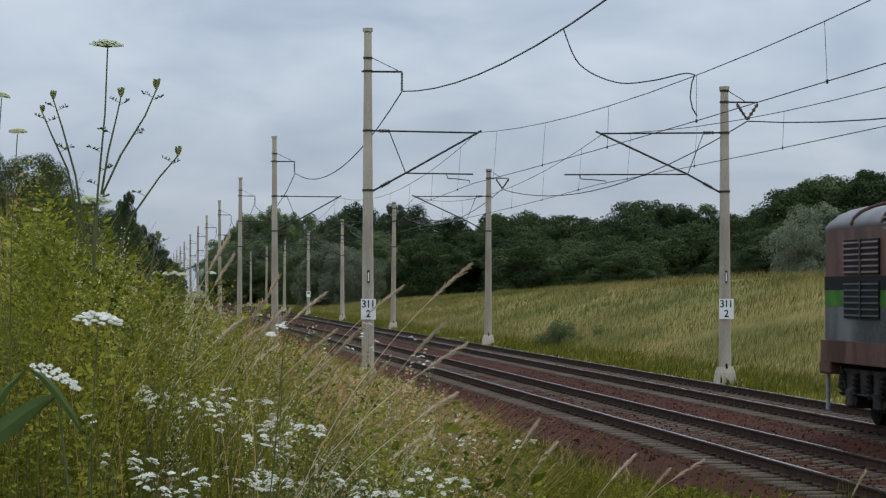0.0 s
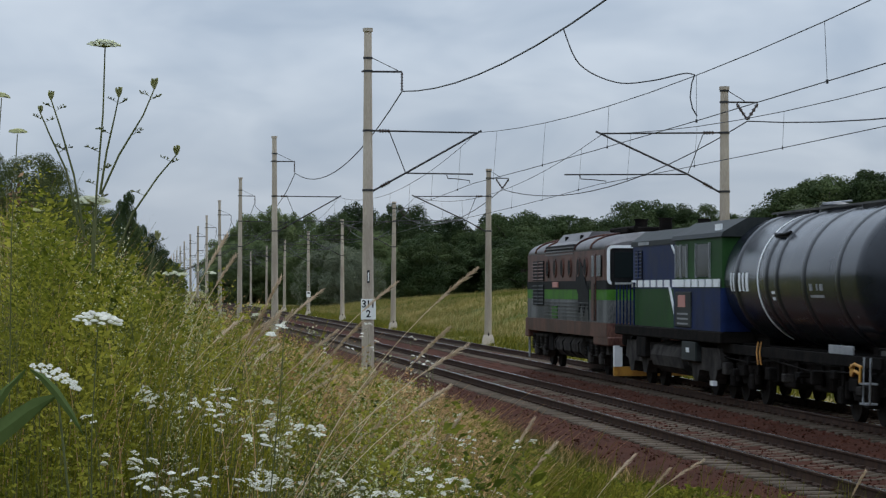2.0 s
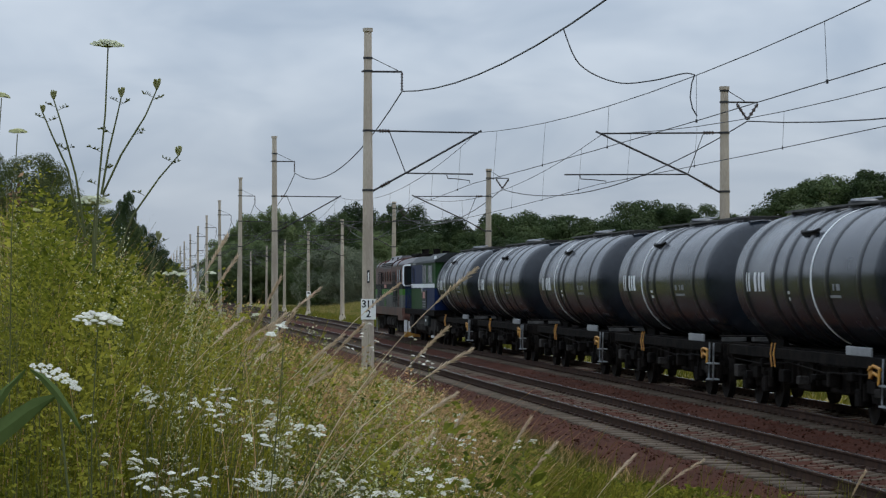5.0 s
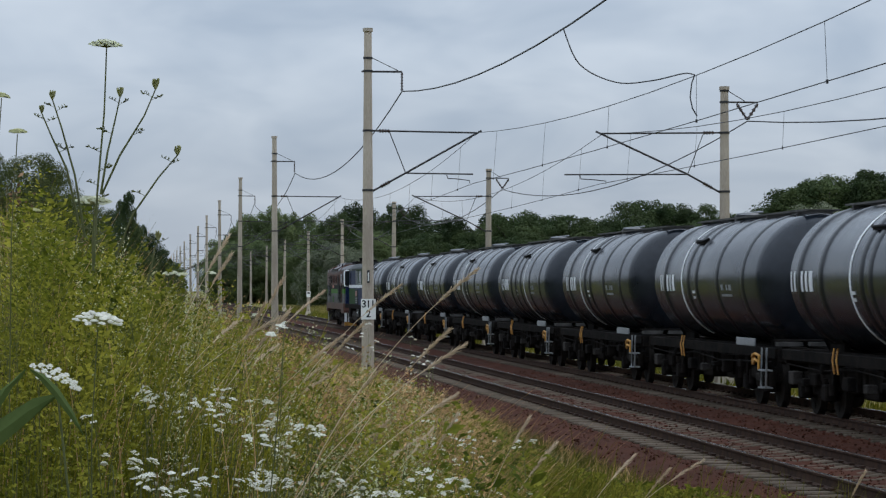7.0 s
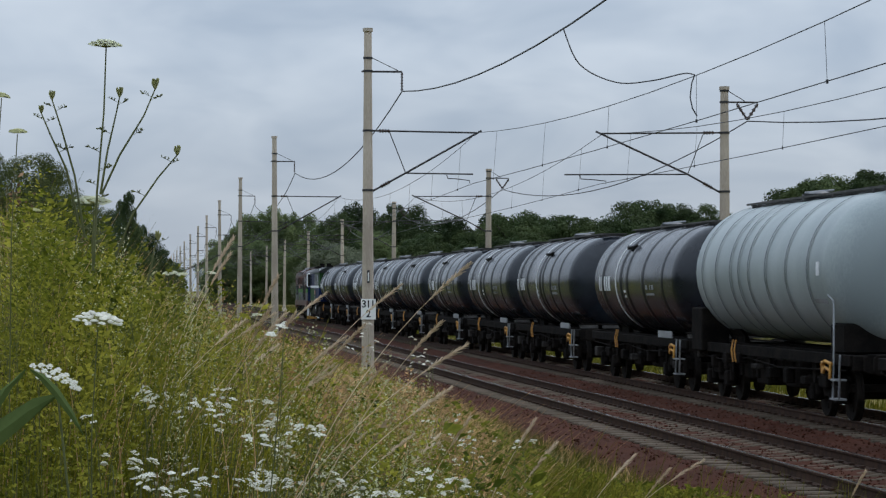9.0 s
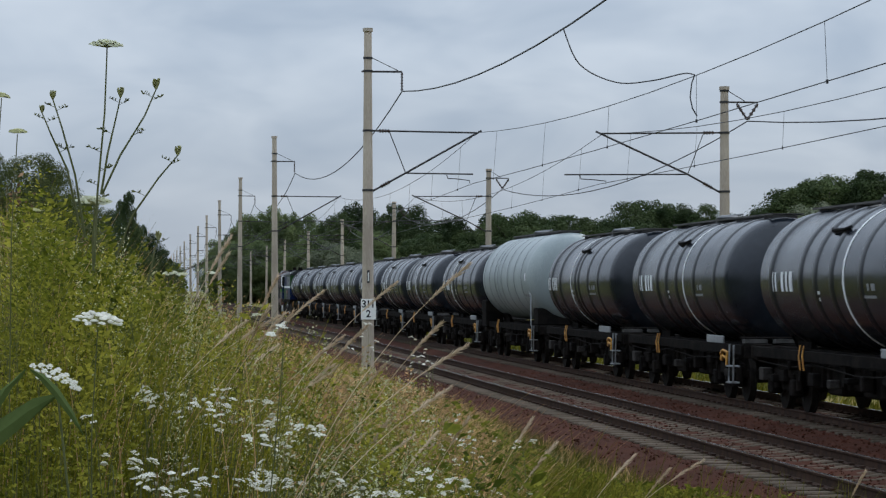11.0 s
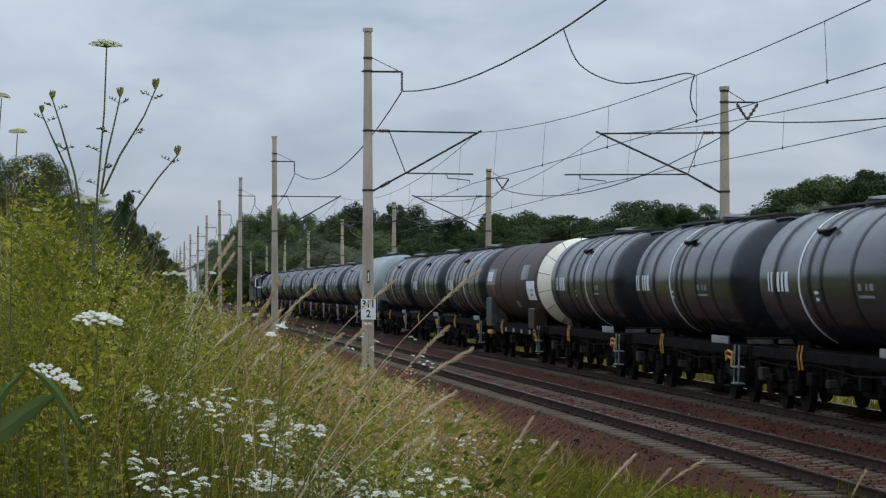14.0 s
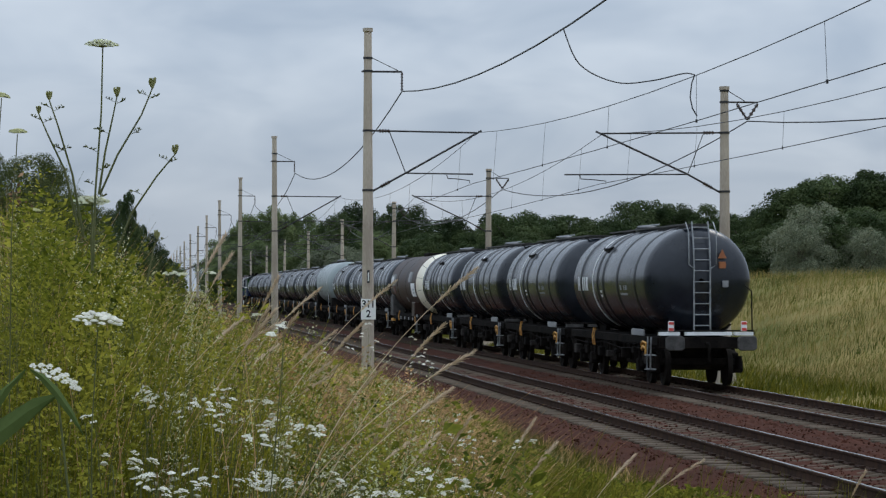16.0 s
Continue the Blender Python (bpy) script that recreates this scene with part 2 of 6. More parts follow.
def sleeper_shape():
    s = Shape()
    rings = []
    for x, h, w in ((-1.3, -0.20, 0.10), (-1.28, -0.175, 0.125), (-0.6, -0.165, 0.13), (-0.35, -0.195, 0.11), (0.35, -0.195, 0.11), (0.6, -0.165, 0.13), (1.28, -0.175, 0.125), (1.3, -0.20, 0.10)):
        rings.append([(x, -w, -0.3), (x, -w, h - 0.02), (x, -w + 0.03, h), (x, w - 0.03, h), (x, w, h - 0.02), (x, w, -0.3)])
    s.loft(rings)
    return s


SLEEPER_ME, RAIL_ME = sleeper_shape().mesh("sleeper"), rail_shape(-40, 900).mesh("rail")
TOP_ME = Shape().box(-0.016, 0.022, -40, 900, -0.008, 0.0).mesh("running_surface")
for xc, lab in ((X_NEAR, "empty railway track with polished rails on concrete sleepers"), (X_FAR, "railway track under the tank train with concrete sleepers")):
    tr = thing("railway_track", lab, "railway track", "two parallel tracks", "structure")
    tr.location = (xc, 0, 0)
    for sx in (-0.7525, 0.7525):
        rl = part("rail", RAIL_ME, M_RAILSIDE, tr, "rusty steel rail")
        rl.location.x = sx
        part("running_surface", TOP_ME, M_RAILTOP, rl, "polished rail head")
    for k in range(150):
        sl = part("sleeper", SLEEPER_ME, M_SLEEPER, tr)
        sl.location = (0, 24 + 0.6 * k, rng.normal(0, 0.003))
    rest = Shape()
    for y in np.arange(-10, 24, 0.6).tolist() + np.arange(114, 420, 0.6).tolist():
        rest.box(-1.3, 1.3, y - 0.12, y + 0.12, -0.3, -0.178)
    tagged(part("distant_sleepers", rest, M_SLEEPER, tr), kind="stuff")
    rest = Shape()
    for k in range(150):
        for sx in (-0.7525, 0.7525):
            for e in (-0.085, 0.085):
                rest.box(sx + e - 0.035, sx + e + 0.035, 24 + 0.6 * k - 0.05, 24 + 0.6 * k + 0.05, -0.165, -0.13)
    tagged(part("rail_clips", rest, M_RAILSIDE, tr), kind="stuff")

# ---- overhead line masts ----
LEFT_Y = [77.3, 132.8, 182.5, 230.1, 278.0, 326.0, 375.0, 432.0, 485.0, 535.0, 585.0, 635.0]
RIGHT_Y = [77.3, 131.8, 182.7, 230.0, 278.0, 326.2, 373.5, 429.0, 482.0, 532.0]


def strut(shape, pts, r=0.024):
    return shape.tube(pts, r, 6)


def insulator(shape, p0, p1, r=0.065, n=4):
    """A string of ribbed sheds between two points."""
    p0, p1 = Vector(p0), Vector(p1)
    shape.cyl(p0, p1, r * 0.45, n=8)
    for i in range(n):
        c = p0.lerp(p1, (i + 0.5) / n)
        d = (p1 - p0) / n * 0.28
        shape.cyl(c - d, c + d, r * 0.6, r, 10)
    return shape


def mast(side, number):
    """Concrete mast at the origin with cantilever, bracket and plate; side +1 reaches towards +x."""
    top = 9.75 if side > 0 else 8.17
    zb = -0.55
    lab = "tall tapered concrete overhead line mast with steel cantilever beside the track" if side > 0 else "tapered concrete overhead line mast with steel cantilever at the meadow edge"
    m = thing("overhead_line_mast", lab, "mast", "masts along the railway")
    rings = []
    for z, w in ((zb, 0.185), (0.0, 0.182), (3.0, 0.158), (6.0, 0.135), (top - 0.1, 0.108 if side > 0 else 0.115)):
        rings.append([(w * math.cos(a), w * math.sin(a), z) for a in np.linspace(0, 2 * math.pi, 17)[:-1]])
    part("pole", Shape().loft(rings, True), M_CONC, m)
    wt = rings[-1][0][0]
    part("cap", Shape().cyl((0, 0, top - 0.1), (0, 0, top), wt + 0.035, n=16), M_CONC, m)
    part("foundation", Shape().loft([[(sx * w, sy * w, z) for sx, sy in ((-1, -1), (1, -1), (1, 1), (-1, 1))] for z, w in ((-0.75, 0.30), (-0.3, 0.28), (-0.05, 0.25), (0.12, 0.2))]), M_CONC, m)
    part("earth_strap", Shape().box(-0.03, 0.03, -0.215, -0.19, -0.2, 0.22), M_BLACK, m)
    s = side
    for z in (6.84, 5.15, top - 0.85 if s > 0 else top - 0.12, top - 1.22 if s > 0 else 7.72):
        w = float(np.interp(z, [0, 3, 6, top], [0.182, 0.158, 0.135, wt]))
        part("clamp_band", Shape().cyl((0, 0, z - 0.03), (0, 0, z + 0.03), w + 0.02, n=14), M_STEEL, m, "dark steel clamp band")
    reach = 3.12 if s > 0 else 3.62
    arm = Shape()
    strut(arm, [(s * 0.14, 0, 6.84), (s * reach, 0, 6.8)], 0.026)
    part("top_tube", arm, M_STEEL, m)
    strut(br := Shape(), [(s * 0.14, 0, 5.13), (s * 1.07, 0, 5.64), (s * (reach + 0.12), 0, 6.86)], 0.03)
    part("bracket_tube", br, M_STEEL, m)
    strut(st := Shape(), [(s * 0.62, 0, 6.8), (s * 1.07, 0, 5.66)], 0.014)
    part("stay", st, M_STEEL, m)
    a0, a1 = (1.07, 3.0) if s > 0 else (1.1, 4.65)
    strut(rg := Shape(), [(s * a0, 0, 5.64), (s * a1, 0, 5.62)], 0.022)
    part("registration_tube", rg, M_STEEL, m)
    b0, b1 = (2.25, 2.9) if s > 0 else (4.2, 3.45)
    strut(sa := Shape(), [(s * b0, 0, 5.6), (s * (b0 * 0.96 + b1 * 0.04), 0, 5.5), (s * (b0 + b1) / 2, 0, 5.48), (s * b1, 0, 5.44), (s * b1, 0, 5.36)], 0.014)
    part("steady_arm", sa, M_STEEL, m)
    part("insulator", insulator(Shape(), (s * 0.3, 0, 6.84), (s * 0.62, 0, 6.835)), M_INSUL, m, "dark ribbed insulator")
    part("insulator", insulator(Shape(), (s * 0.36, 0, 5.25), (s * 0.62, 0, 5.39)), M_INSUL, m, "dark ribbed insulator")
    if s > 0:
        strut(fb := Shape(), [(-0.18, 0, 8.52), (0.98, 0, 8.52)], 0.03)
        part("feeder_bracket", fb, M_STEEL, m)
        strut(tie := Shape(), [(0.1, 0, 8.92), (0.86, 0, 8.55)], 0.012)
        part("tie_rod", tie, M_STEEL, m)
        part("insulator", insulator(Shape(), (0.97, 0, 8.5), (0.97, 0, 7.98), 0.045, 6), M_INSUL, m, "hanging feeder insulator")
    else:
        strut(fb := Shape(), [(0.1, 0, 7.72), (0.98, 0, 7.72)], 0.026)
        part("feeder_bracket", fb, M_STEEL, m)
        strut(tie := Shape(), [(0.1, 0, 8.05), (0.6, 0, 7.75)], 0.012)
        part("tie_rod", tie, M_STEEL, m)
        for x in (0.36, 0.98):
            part("insulator", insulator(Shape(), (x, 0, 7.68), (0.67, 0, 7.22), 0.06), M_INSUL, m, "hanging feeder insulator")
    if number:
        pz = 1.78
        pl = part("number_plate", Shape().box(-0.21, 0.21, -0.205, -0.19, pz - 0.29, pz + 0.29, 0.006), M_PLATE, m, "white mast number plate")
        if number == "far":
            part("digit_bar", Shape().box(-0.12, 0.12, -0.212, -0.206, pz + 0.05, pz + 0.2), M_BLACK, pl)
        else:
            for k, c in enumerate("311"):
                digits(c, 0.29, M_BLACK, pl, pose(-0.125 + 0.125 * k, -0.207, pz + 0.14, 90, 0, 0), "black painted digit")
            digits("2", 0.29, M_BLACK, pl, pose(0, -0.207, pz - 0.14, 90, 0, 0), "black painted digit")
        mk = part("marker_plate", Shape().box(-0.035, 0.035, -0.2, -0.185, 2.52, 2.88), M_STEEL, m, "small dark marker plate")
        part("marker_bar", Shape().box(-0.015, 0.015, -0.206, -0.2, 2.58, 2.82), M_PLATE, mk)
    return m


for side, xs, ys in ((1, X_LEFT, LEFT_Y), (-1, X_RIGHT, RIGHT_Y)):
    plain = None
    for k, y in enumerate(ys):
        number = "near" if k == 0 else ("far" if side < 0 and k == 4 else "")
        if number or plain is None:
            m = mast(side, number)
            m.location = (xs, y, 0)
            plain = plain if number else m
        else:
            m = copy_thing(plain, pose(xs, y, 0))
        m.rotation_euler = (radians(rng.normal(0, 0.25)), radians(rng.normal(0, 0.25)), 0)


# ---- wires ----
def span(y0, y1, z0, z1, sag, x0, x1, n=14):
    out = []
    for i in range(n + 1):
        t = i / n
        out.append((x0 + (x1 - x0) * t, y0 + (y1 - y0) * t, z0 + (z1 - z0) * t - 4 * sag * t * (1 - t)))
    return out


def catenary(name, label, x, ys, near_r, sag):
    """Messenger wire, contact wire and droppers of one track."""
    t = thing(name, label, "overhead wire", "overhead wires")
    sup = [15.0] + ys
    mes, con, dro = Shape(), Shape(), Shape()
    pm, pc = [], []
    for i in range(len(sup) - 1):
        st = 0.12 * (-1) ** i
        a, b = sup[i], sup[i + 1]
        pm += span(a, b, 6.8, 6.8, sag, x, x)[(1 if pm else 0):]
        pc += span(a, b, 5.35, 5.35, 0.11, x + st, x - st, 6)[(1 if pc else 0):]
        for j in range(7):
            u = (j + 0.5) / 7
            if b < 330:
                dro = Shape()
                dro.tube([(x, a + (b - a) * u, 6.8 - 4 * sag * u * (1 - u)), (x + st * (1 - 2 * u), a + (b - a) * u, 5.35 - 0.44 * u * (1 - u))], 0.005, 4)
                dro.box(x + st * (1 - 2 * u) - 0.012, x + st * (1 - 2 * u) + 0.012, a + (b - a) * u - 0.03, a + (b - a) * u + 0.03, 5.32 - 0.44 * u * (1 - u), 5.375 - 0.44 * u * (1 - u))
                part("dropper", dro, M_WIRE, t)
    rad = lambda p: [near_r * (1 + max(0, q[1] - 60) / 110) ** 0.2 for q in p]
    part("messenger_wire", mes.tube(pm, rad(pm), 5), M_WIRE, t)
    part("contact_wire", con.tube(pc, rad(pc), 5), M_WIRE, t)


catenary("overhead_line", "dark catenary and contact wire above the empty track", X_NEAR, LEFT_Y, 0.0085, 0.78)
catenary("overhead_line", "dark catenary and contact wire above the train", X_FAR - 0.4, RIGHT_Y, 0.009, 0.87)
for x, z, ys, sag, lab in ((X_LEFT + 0.97, 7.96, LEFT_Y, 1.25, "thick sagging feeder cable on the tall masts"), (X_RIGHT + 0.67, 7.18, RIGHT_Y, 1.15, "sagging feeder cable on the short masts")):
    pts = []
    sup = [15.0] + ys
    for i in range(len(sup) - 1):
        pts += span(sup[i], sup[i + 1], z + (0.38 if i == 0 and x < 10 else 0), z, sag * (1 if i == 0 else 0.9), x, x)[(1 if pts else 0):]
    part("cable", Shape().tube(pts, [0.018 * (1 + max(0, p[1] - 60) / 150) ** 0.25 for p in pts], 5), M_WIRE, thing("feeder_cable", lab, "cable", "overhead wires"))
jump = thing("jumper_cable", "looping jumper cable joining feeder, catenary and contact wire", "cable")
jp = [Vector((7.26, 47.2, 6.89)), Vector((7.5, 46.9, 6.25)), Vector((8.1, 46.7, 5.93)), Vector((8.7, 46.5, 5.95)), Vector((9.2, 46.3, 6.06)), Vector((9.4, 46.3, 6.04))]
dense = []
for i in range(len(jp) - 1):
    p = [jp[max(i - 1, 0)], jp[i], jp[i + 1], jp[min(i + 2, len(jp) - 1)]]
    for k in range(6):
        t = k / 6
        dense.append(0.5 * ((2 * p[1]) + (p[2] - p[0]) * t + (2 * p[0] - 5 * p[1] + 4 * p[2] - p[3]) * t * t + (3 * p[1] - p[0] - 3 * p[2] + p[3]) * t ** 3))
part("upper_loop", Shape().tube(dense + [jp[-1]], 0.012, 5), M_WIRE, jump)
part("lower_loop", Shape().tube([(9.4, 46.3, 6.04), (9.34, 46.25, 5.9), (9.3, 46.2, 5.65), (9.33, 46.15, 5.45), (9.4, 46.1, 5.32)], 0.012, 5), M_WIRE, jump)

# ---- trees ----
M_BARK = mat("bark", (0.05, 0.04, 0.03), (0.10, 0.085, 0.065), 4, 0.95, bump=0.5)
M_LEAF = mat("dark_leaves", (0.032, 0.054, 0.020), (0.086, 0.112, 0.044), 0.25, 0.6, bump=0, rand=0.35, island=0.14, two=0.3, spec=0.05)
M_LEAF2 = mat("silvery_leaves", (0.12, 0.14, 0.085), (0.21, 0.23, 0.15), 0.3, 0.6, bump=0, rand=0.15, island=0.3, two=0.2, spec=0.1)


# Leaf colour lightened to carry distance haze; the bank shrub shares it.
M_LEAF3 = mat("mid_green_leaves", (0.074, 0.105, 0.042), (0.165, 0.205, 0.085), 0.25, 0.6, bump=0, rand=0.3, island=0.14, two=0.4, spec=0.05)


def leaf_cloud(centres, radii, count, size, seed):
    """Small folded leaves in the outer shell of many lobes, as arrays."""
    r = np.random.default_rng(seed)
    centres, radii = np.asarray(centres, float), np.asarray(radii, float)
    wgt = (radii ** 2) / (radii ** 2).sum()
    pick = r.choice(len(centres), count, p=wgt)
    d = r.normal(0, 1, (count, 3))
    d /= np.linalg.norm(d, axis=1)[:, None]
    rad = radii[pick] * (0.5 + 0.5 * r.random(count) ** 0.4) * (1 + 0.07 * r.normal(0, 1, count))
    c = centres[pick] + d * rad[:, None] * (1, 1, 0.85)
    face = d + r.normal(0, 0.32, (count, 3)) + (0, 0, 0.3)
    face /= np.linalg.norm(face, axis=1)[:, None]
    a = np.cross(face, r.normal(0, 1, (count, 3)))
    a /= np.linalg.norm(a, axis=1)[:, None]
    b = np.cross(face, a)
    sz = size * (0.6 + 0.8 * r.random(count))[:, None]
    nrm = np.cross(a, b)
    v = np.stack([c - a * sz, c + b * sz * 0.55 + nrm * sz * 0.18, c + a * sz, c - b * sz * 0.55 + nrm * sz * 0.18], 1)
    idx = np.arange(count)[:, None] * 4
    f = np.concatenate([idx + (0, 1, 2), idx + (0, 2, 3)])
    return v.reshape(-1, 3), f


def tree(h, w, seed, leaf=M_LEAF, label="broad dark green deciduous tree", leaves=34000, size=0.12, low=0.12):
    """Tapered trunk, limbs and a crown of lobed leaf clumps; h high and w wide."""
    r = np.random.default_rng(seed)
    t = thing("tree", label, "tree", "trees behind the meadow")
    trunk = Shape().tube([(0, 0, -1.5), (0.05 * h * r.normal() * 0.2, 0, h * 0.3), (0.03 * h * r.normal(), 0, h * 0.75)], [h * 0.028, h * 0.02, h * 0.008], 8)
    part("trunk", trunk, M_BARK, t)
    cs, rs = [], []
    n = 18
    for k in range(n):
        u = (k + 0.5) / n
        zz = h * (low + (0.90 - low) * u)
        prof = math.sin(math.pi * min(0.97, 0.16 + 0.80 * u)) ** 0.7
        a = k * 2.4 + r.normal() * 0.3
        rr = w * 0.5 * prof * r.uniform(0.35, 0.72)
        c = (rr * math.cos(a), rr * math.sin(a), zz + r.normal() * 0.03 * h)
        part("limb", Shape().tube([(0, 0, zz * 0.72), (c[0] * 0.5, c[1] * 0.5, zz * 0.88), c], [h * 0.01, h * 0.007, h * 0.003], 5), M_BARK, t)
        big = w * r.uniform(0.14, 0.22) * (0.55 + 0.45 * prof)
        cs.append(c)
        rs.append(big)
        for _ in range(6):
            o = r.normal(0, 1, 3)
            o /= np.linalg.norm(o)
            cs.append((c[0] + o[0] * big * 0.9, c[1] + o[1] * big * 0.9, c[2] + abs(o[2]) * big * 0.8))
            rs.append(big * r.uniform(0.25, 0.5))
    v, f = leaf_cloud(cs, rs, leaves, size, seed)
    part("crown", solid("crown", v, f, leaf), leaf, t)
    return t


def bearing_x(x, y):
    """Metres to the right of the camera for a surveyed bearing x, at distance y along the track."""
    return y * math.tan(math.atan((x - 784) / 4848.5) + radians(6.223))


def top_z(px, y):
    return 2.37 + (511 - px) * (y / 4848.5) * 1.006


hedge = (tree(8, 8, 31, mat("hedge_leaves", (0.04, 0.058, 0.016), (0.105, 0.12, 0.04), 0.6, 0.6, bump=0, rand=0.15, island=0.35, two=0.3, spec=0.1), "mid-green leafy tree on the bank", 36000, 0.05, 0.04), 8, 8)
models = [(tree(12, 11, 11), 12, 11), (tree(12, 9, 12), 12, 9), (tree(12, 13, 13, label="wide dark green deciduous tree"), 12, 13), (tree(12, 10, 14, low=0.05), 12, 10)]
pale = (tree(9, 9, 21, M_LEAF2, "pale silvery green willow at the wood's edge", 26000, 0.085, 0.06), 9, 9)
# Left-hand skyline trees, their haze put into the pale leaf colour.
hazed_models = [(tree(12, 12, 16, M_LEAF3, "rounded deciduous tree, mid-green leaves paled for distance haze"), 12, 12), (tree(12, 10, 17, M_LEAF3, "rounded deciduous tree, mid-green leaves paled for distance haze", low=0.06), 12, 10)]
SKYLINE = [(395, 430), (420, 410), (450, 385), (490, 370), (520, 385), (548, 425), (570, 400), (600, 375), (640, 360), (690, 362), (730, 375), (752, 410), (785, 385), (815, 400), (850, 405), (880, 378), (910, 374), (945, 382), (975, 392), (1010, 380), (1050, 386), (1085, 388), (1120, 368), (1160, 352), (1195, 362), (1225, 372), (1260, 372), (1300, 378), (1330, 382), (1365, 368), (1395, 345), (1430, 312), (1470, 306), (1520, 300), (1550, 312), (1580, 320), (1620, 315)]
used = set()


def plant(model, x, y, top, base, turn, widen=1.0):
    ob, h, w = model
    k = (top - base) / h
    m = pose(x, y, base, 0, 0, turn) @ Matrix.Diagonal((k * widen, k * widen, k, 1))
    if ob.name not in used:
        used.add(ob.name)
        ob.matrix_basis = m
        return ob
    c = copy_thing(ob, pose(x, y, base, 0, 0, turn))
    c.scale = (k * widen, k * widen, k)
    return c


tr_rng = random.Random(5)
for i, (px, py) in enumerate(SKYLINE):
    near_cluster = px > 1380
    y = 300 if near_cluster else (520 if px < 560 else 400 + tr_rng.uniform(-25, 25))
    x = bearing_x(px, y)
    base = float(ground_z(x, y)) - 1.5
    plant((hazed_models[i % 2] if px < 600 else models[i % 4]), x, y, top_z(py - 4, y), base, tr_rng.uniform(0, 360), 1.22 if px > 780 else 0.8)
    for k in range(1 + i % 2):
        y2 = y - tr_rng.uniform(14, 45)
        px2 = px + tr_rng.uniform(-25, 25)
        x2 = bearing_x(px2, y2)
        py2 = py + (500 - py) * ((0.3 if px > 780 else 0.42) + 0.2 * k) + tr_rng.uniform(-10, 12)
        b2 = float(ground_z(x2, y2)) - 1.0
        plant((hazed_models[(i + k) % 2] if px < 720 else models[(i + k + 1) % 4]), x2, y2, top_z(py2, y2), b2, tr_rng.uniform(0, 360), (1.6 + 0.3 * k) if px > 780 else 1.3)
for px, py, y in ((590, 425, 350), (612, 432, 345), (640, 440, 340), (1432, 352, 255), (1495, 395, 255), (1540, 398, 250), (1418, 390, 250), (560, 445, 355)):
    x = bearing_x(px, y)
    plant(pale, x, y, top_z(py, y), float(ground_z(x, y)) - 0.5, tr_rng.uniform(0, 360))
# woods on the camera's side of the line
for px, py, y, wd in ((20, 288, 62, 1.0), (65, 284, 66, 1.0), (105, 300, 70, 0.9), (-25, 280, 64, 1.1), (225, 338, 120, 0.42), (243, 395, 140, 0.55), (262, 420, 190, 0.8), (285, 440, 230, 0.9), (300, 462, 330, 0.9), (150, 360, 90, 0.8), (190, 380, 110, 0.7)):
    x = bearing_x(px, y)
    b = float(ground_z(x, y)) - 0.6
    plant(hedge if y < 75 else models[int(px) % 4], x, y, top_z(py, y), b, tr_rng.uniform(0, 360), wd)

# ---- train ----
M_TANK = mat("dark_tank_paint", (0.0085, 0.0115, 0.0165), (0.0165, 0.0205, 0.028), 0.9, 0.22, 0.0, 0.012, 5, rand=0.15, spec=0.42)
# Darker than the barrel: holds the rings' shading as colour; also the dome lids.
M_RING = mat("black_ring_paint", (0.006, 0.0072, 0.010), (0.01, 0.012, 0.015), 2, 0.33, bump=0.02)
M_STRIPE = mat("white_stripe", (0.76, 0.77, 0.77), (0.84, 0.85, 0.85), 3, 0.5, bump=0)
M_MARK = mat("white_lettering", (0.66, 0.67, 0.68), (0.78, 0.79, 0.79), 6, 0.6, bump=0)
M_GREY = mat("pale_grey_tank_paint", (0.24, 0.28, 0.28), (0.33, 0.37, 0.365), 0.9, 0.42, bump=0.05, stretch=(1, 1, 0.35))
M_GREYRING = mat("grey_ring_paint", (0.075, 0.09, 0.095), (0.115, 0.13, 0.135), 2, 0.5, bump=0.03)
M_BROWN = mat("brown_cladding", (0.019, 0.0105, 0.008), (0.066, 0.036, 0.026), 0.7, 0.5, bump=0.06, spec=0.15)
M_CREAM = mat("bright_end_sheet", (0.80, 0.71, 0.54), (0.90, 0.84, 0.70), 1.5, 0.3, 0.0, 0.04)
M_PALEPANEL = mat("pale_panel", (0.18, 0.185, 0.19), (0.28, 0.285, 0.285), 3, 0.6, bump=0.02)
M_FRAME = mat("grimy_underframe", (0.007, 0.0065, 0.006), (0.018, 0.015, 0.013), 3, 0.9, 0.0, 0.2, spec=0.03)
M_GALV = mat("galvanised_steel", (0.20, 0.21, 0.215), (0.32, 0.33, 0.335), 6, 0.6, 0.2, 0.05)
M_ORANGE = mat("orange_paint", (0.34, 0.14, 0.016), (0.55, 0.27, 0.035), 5, 0.6, bump=0.05)
M_RED = mat("red_reflector", (0.55, 0.05, 0.04), (0.62, 0.08, 0.06), 5, 0.4, bump=0)
M_WHEEL = mat("wheel_steel", (0.010, 0.009, 0.008), (0.026, 0.022, 0.019), 5, 0.8, 0.0, 0.05, spec=0.05)
M_PINK = mat("faded_red_plate", (0.42, 0.16, 0.13), (0.5, 0.22, 0.18), 5, 0.5, bump=0)
M_DULL = mat("dull_grey_metal", (0.05, 0.048, 0.045), (0.10, 0.095, 0.09), 4, 0.7, 0.1, 0.1, spec=0.2)
M_GRIME = mat("dusty_running_gear", (0.022, 0.020, 0.018), (0.062, 0.056, 0.051), 2.5, 0.9, 0.0, 0.2, spec=0.03)
M_HAZARD = mat("hazard_orange", (0.30, 0.10, 0.035), (0.38, 0.14, 0.045), 5, 0.6, bump=0)

